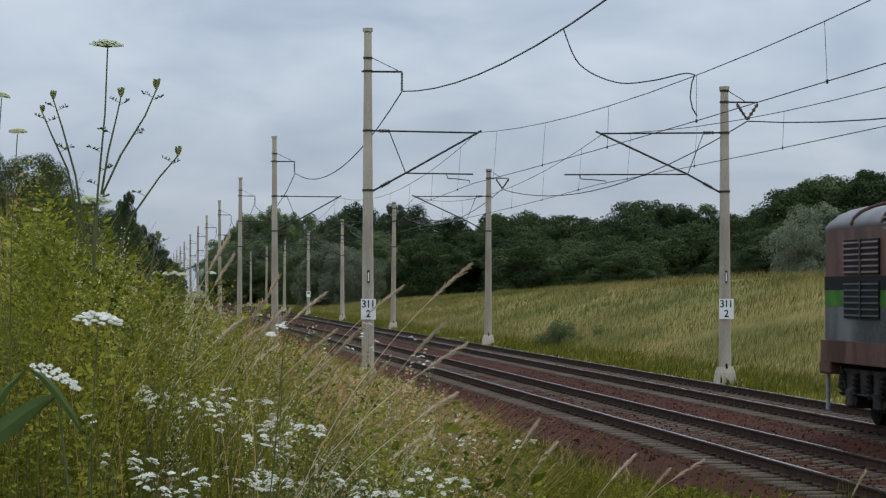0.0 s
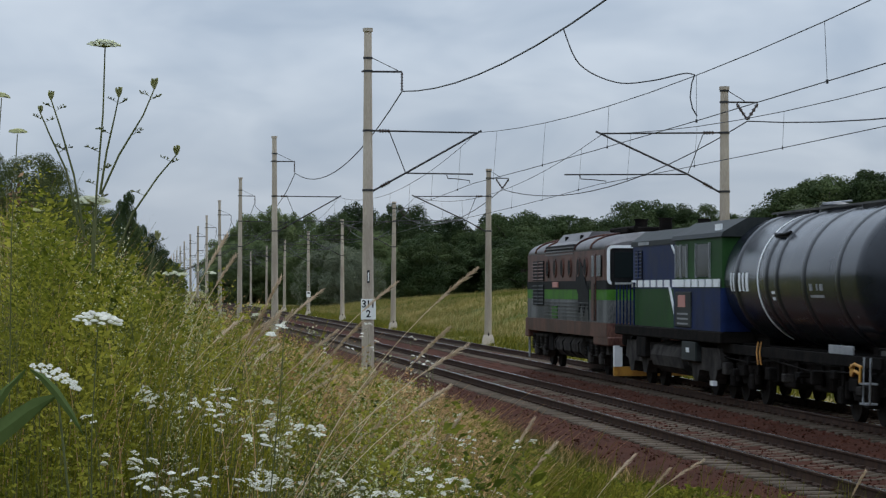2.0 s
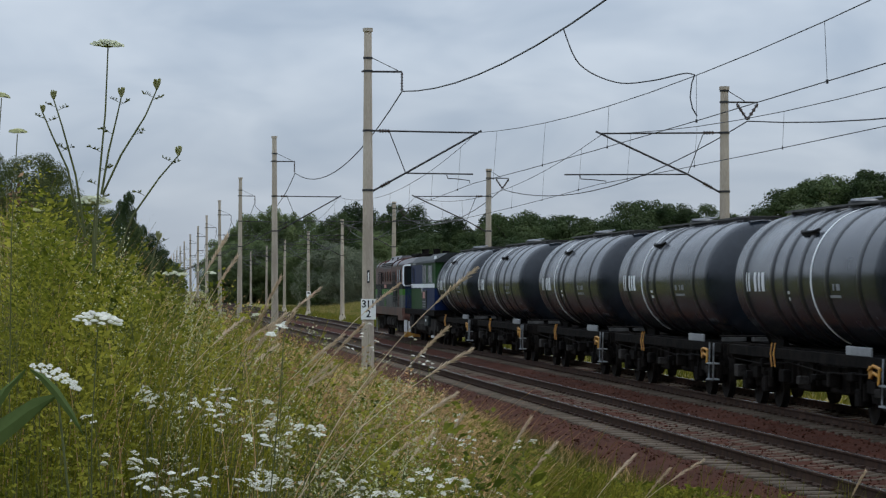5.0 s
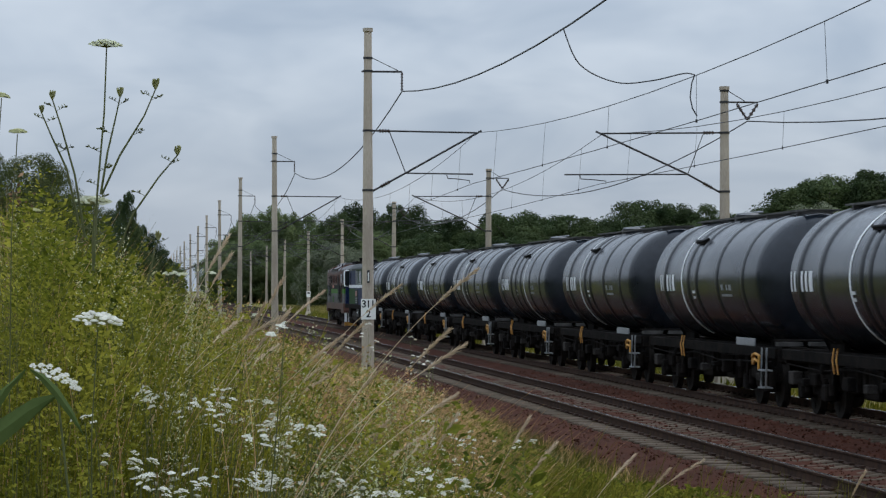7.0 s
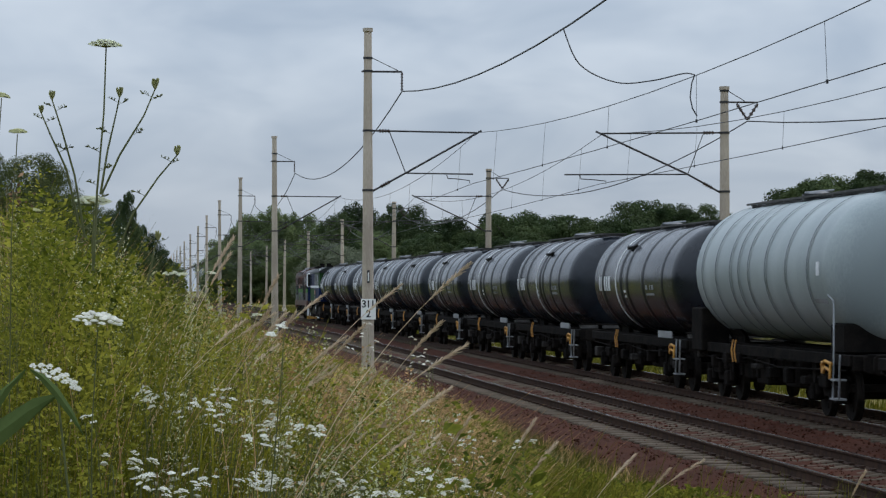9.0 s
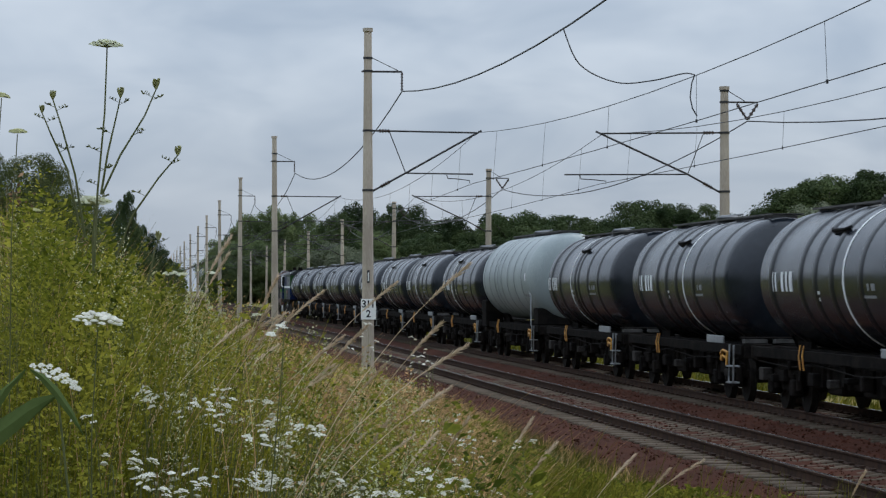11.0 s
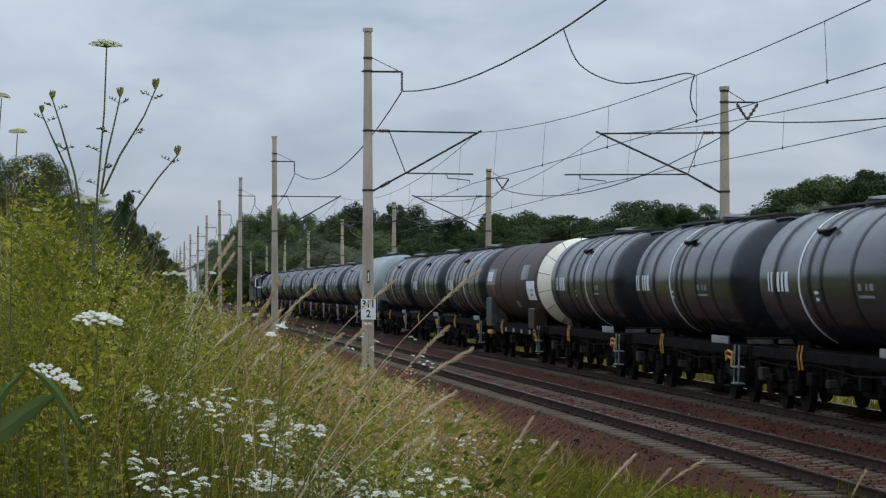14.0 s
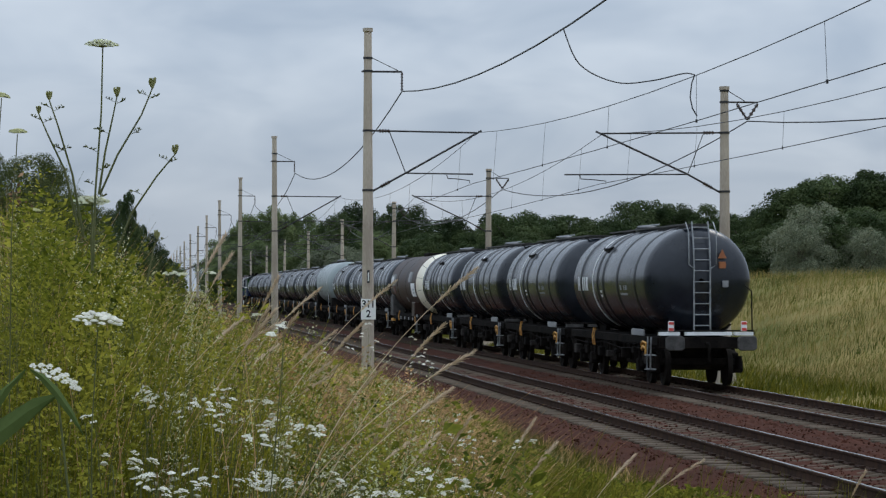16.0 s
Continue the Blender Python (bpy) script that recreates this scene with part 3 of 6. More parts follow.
WHEEL = Shape()
for sx in (-1, 1):
    WHEEL.cyl((sx * 0.70, 0, 0), (sx * 0.735, 0, 0), 0.485, n=28)
    WHEEL.cyl((sx * 0.735, 0, 0), (sx * 0.83, 0, 0), 0.462, n=28)
    WHEEL.cyl((sx * 0.83, 0, 0), (sx * 0.86, 0, 0), 0.15, n=14)
    for k in range(3):
        a = k * 2.094
        WHEEL.cyl((sx * 0.832, 0.3 * math.cos(a), 0.3 * math.sin(a)), (sx * 0.84, 0.3 * math.cos(a), 0.3 * math.sin(a)), 0.06, n=8)
WHEEL.cyl((-0.7, 0, 0), (0.7, 0, 0), 0.085, n=10)
WHEEL_ME = WHEEL.mesh("wheelset")
BOGIE = Shape()
for sx in (-1, 1):
    x0, x1 = sx * 0.95 - 0.06, sx * 0.95 + 0.06
    BOGIE.loft([[(x, y, z) for y, z in ((-1.15, 0.5), (-0.95, 0.68), (-0.5, 0.62), (-0.35, 0.40), (0.35, 0.40), (0.5, 0.62), (0.95, 0.68), (1.15, 0.5), (1.1, 0.78), (0.4, 0.88), (-0.4, 0.88), (-1.1, 0.78))] for x in (x0, x1)])
    for yy in (-0.9, 0.9):
        BOGIE.box(sx * 1.02 - 0.12, sx * 1.02 + 0.12, yy - 0.16, yy + 0.16, 0.3, 0.62, 0.03)
        for e in (-0.24, 0.24):
            BOGIE.cyl((sx * 1.02, yy + e, 0.42), (sx * 1.02, yy + e, 0.72), 0.075, n=8)
    BOGIE.box(sx * 1.05 - 0.08, sx * 1.05 + 0.08, -0.3, 0.3, 0.55, 0.8, 0.03)
BOGIE.box(-0.95, 0.95, -0.22, 0.22, 0.5, 0.85, 0.03)
BOGIE.box(-0.9, 0.9, -1.2, -1.08, 0.5, 0.66, 0.02)
BOGIE.box(-0.9, 0.9, 1.08, 1.2, 0.5, 0.66, 0.02)
BOGIE_ME = BOGIE.mesh("bogie")
wheelsets = {-0.9: [], 0.9: []}


def add_bogies(owner, ys, axles=(-0.9, 0.9)):
    for y in ys:
        b = part("bogie", BOGIE_ME, M_FRAME, owner, "black two-axle bogie")
        b.location = (0, y, 0)
        for a in axles:
            w = part("wheelset", WHEEL_ME, M_WHEEL, b)
            w.location = (0, a, 0.46)
            wheelsets[a].append(w)


def add_buffers(owner, y, s, face=None):
    for sx in (-0.875, 0.875):
        b = part("buffer", Shape().cyl((sx, y, 1.06), (sx, y + s * 0.42, 1.06), 0.11, 0.09, 12).cyl((sx, y + s * 0.42, 1.06), (sx, y + s * 0.62, 1.06), 0.07, n=10), M_FRAME, owner)
        part("buffer_head", Shape().loft([[(sx + w * 0.235 * c[0], y + s * d, 1.06 + w * 0.175 * c[1]) for c in ((-1, -0.7), (-0.7, -1), (0.7, -1), (1, -0.7), (1, 0.7), (0.7, 1), (-0.7, 1), (-1, 0.7))] for d, w in ((0.58, 0.97), (0.62, 1.0), (0.64, 0.9))]), face or M_FRAME, b)
    part("draw_hook", Shape().tube([(0, y, 1.05), (0, y + s * 0.35, 1.05), (0, y + s * 0.42, 0.98), (0, y + s * 0.36, 0.85), (0.02, y + s * 0.3, 0.62)], 0.04, 6), M_FRAME, owner)


def band_on(y, width, r, zc, a0=0.0, a1=360.0, n=48):
    return Shape().lathe([(y + width / 2, r - 0.004), (y + width / 2, r), (y - width / 2, r), (y - width / 2, r - 0.004)], zc, n, a0, a1)


def patch(y0, y1, z0, z1, r, zc, n=8):
    """A thin sheet lying on the camera side (-x) of a tank between two heights."""
    a = lambda z: math.degrees(math.acos(max(-1, min(1, (z - zc) / r))))
    return Shape().lathe([(y0, r - 0.003), (y0, r), (y1, r), (y1, r - 0.003)], zc, n, 360 - a(z0), 360 - a(z1))


def mark_block(owner, yc, r, zc, tall=0.38, z=2.5):
    """Company mark drawn as plain slanted bars."""
    for dy, w in ((0.0, 0.10), (-0.24, 0.12), (-0.74, 0.20), (-1.10, 0.16), (-1.40, 0.26)):
        part("mark_bar", patch(yc + dy, yc + dy - w, z - tall / 2, z + tall / 2, r + 0.006, zc, 4), M_MARK, owner, "white company mark reduced to bars")


def underframe(owner, y0, y1, pale_plate=True):
    f = Shape()
    for sx in (-1, 1):
        f.box(sx * 0.62 - 0.05, sx * 0.62 + 0.05, y1, y0, 0.95, 1.2)
    f.box(-0.14, 0.14, y1, y0, 0.92, 1.2)
    for y in np.linspace(y1 + 0.8, y0 - 0.8, 6):
        f.box(-0.62, 0.62, y - 0.05, y + 0.05, 0.97, 1.15)
    part("underframe", f, M_FRAME, owner, "grimy black steel underframe")
    for y in (y0, y1):
        part("headstock", Shape().box(-1.14, 1.14, y - 0.09, y + 0.09, 0.92, 1.2, 0.02), M_FRAME, owner)
    for y in (y0 - 2.0, y1 + 2.0):
        for sx in (-1, 1):
            s = Shape()
            s.loft([[(sx * 0.55 - 0.08, y - w, z), (sx * (0.55 + b) + 0.08, y - w, z), (sx * (0.55 + b) + 0.08, y + w, z), (sx * 0.55 - 0.08, y + w, z)] for z, w, b in ((1.15, 0.5, 0), (1.5, 0.65, 0.3))])
            part("saddle", s, M_FRAME, owner)
    # brake gear, handles and steps on the camera side
    if pale_plate:
        part("side_plate", Shape().box(-1.18, -1.14, y1 + 1.9, y1 + 3.6, 1.2, 1.36, 0.01), M_PALEPANEL, owner, "pale grey side plate")
    lev = part("brake_changeover", Shape().box(-1.24, -1.16, y1 + 0.95, y1 + 1.75, 0.80, 1.08, 0.02), M_FRAME, owner)
    for dy, dz, ln in ((0.95, 1.02, 0.75), (1.05, 0.9, 0.5)):
        part("lever_bar", Shape().tube([(-1.27, y1 + dy, dz), (-1.3, y1 + dy + ln * 0.5, dz + 0.05), (-1.27, y1 + dy + ln, dz - 0.03)], 0.03, 6), M_ORANGE, lev, "orange changeover lever")
    part("lever_plate", Shape().box(-1.28, -1.25, y1 + 1.5, y1 + 1.72, 0.84, 1.06, 0.01), M_ORANGE, lev, "orange lever plate")
    part("lever_drop", Shape().tube([(-1.28, y1 + 1.0, 1.02), (-1.3, y1 + 0.98, 0.75)], 0.026, 6), M_ORANGE, lev, "orange lever")
    for dy in (0.0, 0.27):
        part("lever_handle", Shape().tube([(-1.25, y0 - 4.2 - dy, 1.3), (-1.32, y0 - 4.35 - dy, 1.1), (-1.3, y0 - 4.4 - dy, 0.85)], 0.017, 6), M_ORANGE, owner, "orange lever handle")
    for y in (y1 + 0.55,):
        st = Shape().tube([(-1.28, y + 0.22, 1.2), (-1.3, y + 0.22, 0.42), (-1.3, y - 0.22, 0.42), (-1.28, y - 0.22, 1.2)], 0.02, 6)
        st.box(-1.36, -1.16, y - 0.22, y + 0.22, 0.40, 0.43).box(-1.36, -1.16, y - 0.22, y + 0.22, 0.74, 0.77)
        part("step", st, M_GALV, owner, "grey steel footstep")
    tk = Shape().cyl((-0.2, (y0 + y1) / 2 + 0.2, 0.75), (-0.2, (y0 + y1) / 2 - 1.1, 0.75), 0.2, n=14)
    part("air_reservoir", tk, M_FRAME, owner)
    for yy, ln, zz in ((y0 - 4.3, 0.9, 0.5), (y0 - 5.6, 1.1, 0.42), (y0 - 7.0, 0.8, 0.55), (y0 - 8.2, 1.3, 0.45)):
        part("equipment_box", Shape().box(-0.95, 0.9, yy - ln / 2, yy + ln / 2, zz, 0.98, 0.04), M_FRAME, owner)
    part("sole_bar", Shape().box(-1.2, -1.1, y1, y0, 1.0, 1.2, 0.01), M_FRAME, owner)
    for y in (y0 - 2.05, y1 + 2.1):
        part("bogie_cover", Shape().box(-1.05, 1.05, y - 0.6, y + 0.6, 0.62, 1.02, 0.05), M_FRAME, owner)
    q = random.Random(int(abs(y1) * 100))
    for k in range(9):
        yy, zz, ln, hh = y0 - 0.6 - 1.35 * k + q.uniform(-0.3, 0.3), q.uniform(0.5, 0.85), q.uniform(0.12, 0.45), q.uniform(0.1, 0.3)
        part("brake_fitting", Shape().box(-1.24, -1.0 - q.uniform(0, 0.1), yy - ln, yy, zz, zz + hh, 0.02), M_FRAME if k % 4 else M_GRIME, owner)
    part("air_pipe", Shape().tube([(-1.15, y0 - 0.3, 0.92), (-1.18, y0 - 3.0, 0.86), (-1.15, y0 - 5.2, 0.95), (-1.18, y0 - 8.0, 0.84), (-1.15, y1 + 0.4, 0.92)], 0.018, 6), M_FRAME, owner)
    for k, yy in enumerate((y0 - 3.3, y0 - 6.6, y1 + 3.1)):
        part("frame_bracket", Shape().loft([[(xx, yy, 1.2), (xx, yy - 0.5, 1.2), (xx, yy - 0.3, 0.62), (xx, yy - 0.2, 0.62)] for xx in (-1.12, -1.08)]), M_FRAME, owner)
    rod = Shape().tube([(-0.8, y0 - 3.2, 0.7), (-0.8, y1 + 3.2, 0.7)], 0.03, 5)
    for k in range(4):
        yy = y0 - 3.8 - k * 1.5
        rod.box(-1.0, -0.7, yy - 0.12, yy + 0.12, 0.55, 0.95, 0.02)
    part("brake_rigging", rod, M_FRAME, owner)


def dome(length, depth, r, steps=9):
    """Tank outline from front to rear with rounded ends."""
    p = [(-depth + depth * math.cos(a), r * math.sin(a) ** 0.78) for a in np.linspace(0.02, math.pi / 2, steps)]
    q = [(-length + depth - depth * math.cos(a), r * math.sin(a) ** 0.78) for a in np.linspace(math.pi / 2, 0.02, steps)]
    return p + [(-length * 0.5, r)] + q


def walkway(owner, y0, y1, z, ladder_at=None, sgn=-1):
    w = Shape()
    for sx in (-0.33, 0.33):
        w.box(sx - 0.02, sx + 0.02, y1, y0, z, z + 0.04)
    for y in np.arange(y1, y0, 0.3):
        w.box(-0.33, 0.33, y, y + 0.2, z + 0.02, z + 0.035)
    part("roof_walkway", w, M_DULL, owner, "grey grated roof walkway")
    for y in (y0 - 0.6, (y0 + y1) / 2 - 2, (y0 + y1) / 2 + 2, y1 + 0.6):
        part("walkway_support", Shape().box(-0.36, 0.36, y - 0.03, y + 0.03, z - 0.12, z), M_DULL, owner)


def dome_lid(owner, y, r, zc, bracket=True):
    lid = part("filling_dome", Shape().cyl((0, y, zc + r - 0.06), (0, y, zc + r + 0.12), 0.34, n=20).cyl((0, y, zc + r + 0.12), (0, y, zc + r + 0.17), 0.3, 0.16, 20), M_RING, owner, "round filling dome on the tank top")
    part("lid_lever", Shape().tube([(-0.3, y, zc + r + 0.14), (0.3, y, zc + r + 0.2)], 0.025, 6), M_GALV, lid)
    if not bracket:
        return
    # small black fitting on the upper flank
    a = radians(-52)
    px, pz = r * math.sin(a), zc + r * math.cos(a)
    part("flank_bracket", Shape().tube([(px + 0.0, y + 0.75, pz + 0.08), (px - 0.05, y + 0.55, pz + 0.05), (px - 0.06, y - 0.35, pz + 0.05), (px + 0.0, y - 0.55, pz + 0.09)], 0.032, 6).box(px - 0.04, px + 0.06, y - 0.45, y + 0.6, pz - 0.01, pz + 0.05), M_BLACK, owner, "small black bracket on the flank")


def end_ladder(owner, y, zc, r, z0=1.25):
    for sx in (-0.2, 0.2):
        l = Shape().tube([(sx, y - 0.07, z0), (sx, y - 0.07, 3.0), (sx, y + 0.02, 3.55), (sx, y + 0.22, zc + r + 0.12)], 0.02, 6)
        part("ladder_rail", l, M_GALV, owner, "pale steel ladder rail")
    for k in range(10):
        z = z0 + 0.22 + k * 0.265
        yy = float(np.interp(z, [z0, 3.0, 3.55, zc + r + 0.12], [y - 0.07, y - 0.07, y + 0.02, y + 0.22]))
        part("rung", Shape().cyl((-0.2, yy, z), (0.2, yy, z), 0.014, n=6), M_GALV, owner)
    for sx in (-0.34, 0.34):
        h = Shape().tube([(sx, y + 0.25, zc + r + 0.1), (sx, y - 0.12, zc + r - 0.15), (sx, y - 0.14, 2.95), (sx * 0.6, y - 0.1, 2.85)], 0.014, 6)
        part("ladder_handrail", h, M_GALV, owner)


def tank_wagon(style, last=False):
    """Four-axle tank wagon; its tank front is at y = 0 and it runs back to y = -12."""
    length, r, zc = 12.0, 1.33, 2.55
    label = {"a": "dark blue-grey four-axle tank wagon with a thin white belt", "b": "dark blue-grey four-axle tank wagon with its white belt behind the dome", "c": "dark blue-grey four-axle tank wagon with a white belt near mid-length"}[style]
    if last:
        label = "dark tank wagon at the tail with ladder and red plates"
    w = thing("tank_wagon", label, "tank wagon", "wagons of the tank train")
    tank = part("tank", Shape().lathe(dome(length, 0.62, r), zc, 56), M_TANK, w, "glossy dark blue-grey tank barrel")
    rings = {"a": (-1.9, -4.6, -5.5, -7.7, -10.2), "b": (-1.5, -3.9, -5.0, -6.2, -8.2, -10.4), "c": (-1.3, -2.9, -5.7, -6.3, -7.9, -9.6)}[style]
    # Rings drawn wide and dark to include the shadow beside them.
    for y in rings:
        part("stiffening_ring", Shape().lathe([(y + 0.15, r - 0.004), (y + 0.12, r + 0.018), (y + 0.05, r + 0.03), (y - 0.05, r + 0.03), (y - 0.12, r + 0.018), (y - 0.15, r - 0.004)], zc, 48), M_RING, tank)
    yb = {"a": -3.9, "b": -7.05, "c": -5.0}[style]
    part("white_belt", band_on(yb, 0.11, r + 0.008, zc, 206, 360), M_STRIPE, tank, "thin white painted belt")
    mark_block(tank, {"a": -1.35, "b": -1.6, "c": -0.65}[style], r, zc)
    part("number_bar", patch(-5.0, -5.28, 2.26, 2.32, r + 0.006, zc, 2), M_MARK, tank)
    part("number_bar", patch(-5.02, -5.24, 2.14, 2.2, r + 0.006, zc, 2), M_MARK, tank)
    for k, (dy, wd) in enumerate(((0, 0.22), (0.5, 0.12), (0.75, 0.25))):
        part("data_bar", patch(-8.1 - dy, -8.1 - dy - wd, 2.33, 2.45, r + 0.006, zc, 2), M_PALEPANEL, tank)
    part("data_bar", patch(-8.1, -9.1, 2.2, 2.25, r + 0.006, zc, 2), M_PALEPANEL, tank)
    dome_lid(w, {"a": -5.0, "b": -6.0, "c": -6.2}[style], r, zc)
    walkway(w, -0.9, -11.6, zc + r + 0.035)
    underframe(w, 0.62, -12.55)
    add_buffers(w, 0.62, 1)
    add_buffers(w, -12.55, -1, M_DULL if last else None)
    add_bogies(w, (-1.45, -10.45))
    if last:
        end_ladder(w, -12.02, zc, r)
    rail = Shape().tube([(-1.2, -12.45, 1.25), (-1.2, -12.45, 1.35), (1.2, -12.45, 1.35), (1.2, -12.45, 1.25)], 0.02, 6).tube([(1.13, -12.55, 1.2), (1.13, -12.5, 2.3), (1.0, -12.3, 2.45)], 0.018, 6)
    part("end_handrail", rail, M_FRAME, w)
    part("end_platform", Shape().box(-1.15, -0.66, -12.66, -12.4, 1.24, 1.32).box(-0.5, 0.62, -12.66, -12.4, 1.24, 1.32).box(0.7, 1.14, -12.66, -12.4, 1.24, 1.32), M_PALEPANEL, w, "pale steel end platform edge").data.materials[0] = M_STRIPE if last else M_DULL
    if last:
        for sx in (-0.88, 0.9):
            pl = part("tail_plate", Shape().box(sx - 0.07, sx + 0.07, -12.70, -12.67, 1.34, 1.58, 0.01), M_STRIPE, w, "red and white tail plate")
            part("red_wedge", Shape().box(sx - 0.06, sx + 0.06, -12.71, -12.70, 1.50, 1.57), M_RED, pl)
            part("red_wedge", Shape().box(sx - 0.06, sx + 0.06, -12.71, -12.70, 1.35, 1.42), M_RED, pl)
        part("hazard_mark", Shape().loft([[(0.42, y, 3.1), (0.62, y, 3.1), (0.52, y, 3.32)] for y in (-12.02, -11.96)]).box(0.44, 0.6, -12.02, -11.95, 2.86, 3.02), M_HAZARD, w, "orange hazard marks")
        part("small_plate", Shape().box(0.52, 0.66, -12.04, -12.0, 2.4, 2.56), M_PALEPANEL, w)
    return w


def grey_wagon():
    length, r, zc = 12.6, 1.42, 2.72
    w = thing("tank_wagon", "pale grey-green ribbed tank wagon between dark wagons", "tank wagon", "wagons of the tank train")
    p = dome(length, 0.7, r)
    tank = part("tank", Shape().lathe(p, zc, 56), M_GREY, w, "pale grey-green tank barrel")
    for y in (-1.4, -2.8, -4.2, -5.0, -5.9, -7.4, -9.1, -10.8):
        part("stiffening_ring", band_on(y, 0.07, r + 0.035, zc), M_GREYRING, tank)
    part("number_bar", patch(-11.4, -11.65, 2.6, 2.85, r + 0.006, zc, 2), M_MARK, tank)
    part("number_bar", patch(-10.9, -11.8, 2.1, 2.18, r + 0.006, zc, 2), M_PALEPANEL, tank)
    dome_lid(w, -6.0, r, zc, False)
    walkway(w, -0.9, -12.0, zc + r + 0.035)
    underframe(w, 0.55, -12.9, False)
    part("end_box", Shape().box(-1.32, -0.7, -0.75, 0.35, 1.0, 1.95, 0.03), M_FRAME, w, "dark cabinet under the tank end")
    add_buffers(w, 0.55, 1)
    add_buffers(w, -12.9, -1)
    add_bogies(w, (-1.45, -10.7))
    part("stand", Shape().box(-1.1, 1.1, -12.2, -11.2, 1.2, 1.75, 0.04), M_FRAME, w)
    part("hand_rail", Shape().tube([(-1.35, -12.4, 1.2), (-1.35, -12.4, 2.15), (-1.35, -12.0, 2.25)], 0.016, 6), M_GALV, w)
    return w


def brown_wagon():
    length, r, zc = 12.85, 1.36, 2.55
    w = thing("tank_wagon", "brown clad tank wagon with a bright cream conical end", "tank wagon", "wagons of the tank train")
    tank = part("cladding", Shape().lathe([(-0.05, 0.05), (0.0, r * 0.9), (-0.06, r), (-length, r)], zc, 56), M_BROWN, w, "brown sheet cladding")
    for y in (-0.08, -3.9, -4.0, -8.0, -12.3):
        part("seam_ring", band_on(y, 0.05, r + 0.012, zc), M_BROWN, tank)
    # twelve flat cream sheets form the rear cone
    n = 14
    for k in range(n):
        a0, a1 = 360 / n * k + 0.4, 360 / n * (k + 1) - 0.4
        part("end_sheet", Shape().lathe([(-length - 0.005, r + 0.015), (-length - 0.03, r + 0.02), (-length - 0.5, 0.62), (-length - 0.53, 0.05)], zc, 4, a0, a1), M_CREAM, w, "bright cream end sheet")
    part("pale_panel", patch(-0.35, -2.6, 2.5, 3.05, r + 0.006, zc), M_PALEPANEL, tank, "pale marking panel")
    for dy, wd in ((0, 0.3), (0.42, 0.22), (0.7, 0.22), (0.98, 0.25)):
        part("mark_bar", patch(-0.55 - dy, -0.55 - dy - wd, 2.62, 2.95, r + 0.012, zc, 4), M_STRIPE, tank, "white company mark reduced to bars")
    part("rust_panel", patch(-1.55, -2.7, 2.12, 2.48, r + 0.006, zc), mat("rust_brown", (0.09, 0.04, 0.025), (0.13, 0.06, 0.04), 3, 0.7), tank, "rusty brown panel")
    part("pale_panel", patch(-9.0, -10.6, 2.65, 3.12, r + 0.006, zc), M_PALEPANEL, tank, "pale marking panel")
    wp = part("data_panel", patch(-10.3, -12.1, 2.0, 2.6, r + 0.008, zc), M_STRIPE, tank, "white data panel")
    part("data_bar", patch(-11.0, -11.7, 2.28, 2.34, r + 0.013, zc, 2), M_GREY, wp)
    part("data_bar", patch(-11.0, -11.6, 2.14, 2.2, r + 0.013, zc, 2), M_GREY, wp)
    part("graffiti_bar", patch(-6.9, -7.6, 1.75, 1.95, r + 0.006, zc, 2), M_PALEPANEL, tank)
    part("end_box", Shape().box(-1.36, -0.8, -1.5, -0.1, 1.05, 2.05, 0.03), M_DULL, w, "dull grey cabinet")
    part("rear_box", Shape().box(-1.34, -0.9, -11.9, -10.6, 1.1, 1.75, 0.03), M_BROWN, w)
    part("lid", Shape().box(-0.4, 0.4, -9.0, -6.8, zc + r - 0.05, zc + r + 0.1, 0.03), M_FRAME, w)
    underframe(w, 0.55, -13.0, False)
    part("side_sill", Shape().box(-1.3, -1.2, -13.0, -1.4, 0.9, 1.08), M_FRAME, w)
    for k in range(4):
        part("sill_plate", Shape().box(-1.31, -1.3, -5.2 - k * 1.9, -4.8 - k * 1.9, 0.93, 1.05), M_PALEPANEL, w)
    part("orange_step", Shape().box(-1.36, -1.2, -1.5, -0.4, 0.78, 0.92, 0.02), M_ORANGE, w, "orange step guard")
    add_buffers(w, 0.55, 1)
    add_buffers(w, -13.0, -1)
    add_bogies(w, (-1.6, -10.9))
    return w

# ---- locomotives ----
M_LBROWN = mat("faded_brown_paint", (0.042, 0.017, 0.013), (0.135, 0.066, 0.050), 1.6, 0.45, bump=0.05, stretch=(1, 1, 0.3), spec=0.12, lo=0.4, hi=0.62)
M_LGREY = mat("grimy_grey_paint", (0.05, 0.052, 0.050), (0.17, 0.172, 0.165), 1.0, 0.55, bump=0.04, stretch=(1, 1, 0.4), spec=0.06)
M_LGREEN = mat("light_green_paint", (0.035, 0.11, 0.016), (0.07, 0.19, 0.028), 2, 0.5, bump=0.02, spec=0.05)
M_ROOF = mat("grey_roof_paint", (0.10, 0.095, 0.098), (0.20, 0.19, 0.188), 1, 0.5, bump=0.03, spec=0.15)
M_NAVY = mat("navy_paint", (0.005, 0.011, 0.042), (0.012, 0.024, 0.082), 1.5, 0.45, bump=0.03, spec=0.05)
M_DGREEN = mat("dark_green_paint", (0.012, 0.043, 0.012), (0.024, 0.068, 0.02), 1.5, 0.5, bump=0.03, spec=0.05)
M_DGREY = mat("dark_grey_paint", (0.018, 0.021, 0.021), (0.040, 0.044, 0.043), 1.5, 0.5, bump=0.03, spec=0.06)
M_GLASS = bpy.data.materials.new("dark_cab_glass")
M_GLASS.use_nodes = True
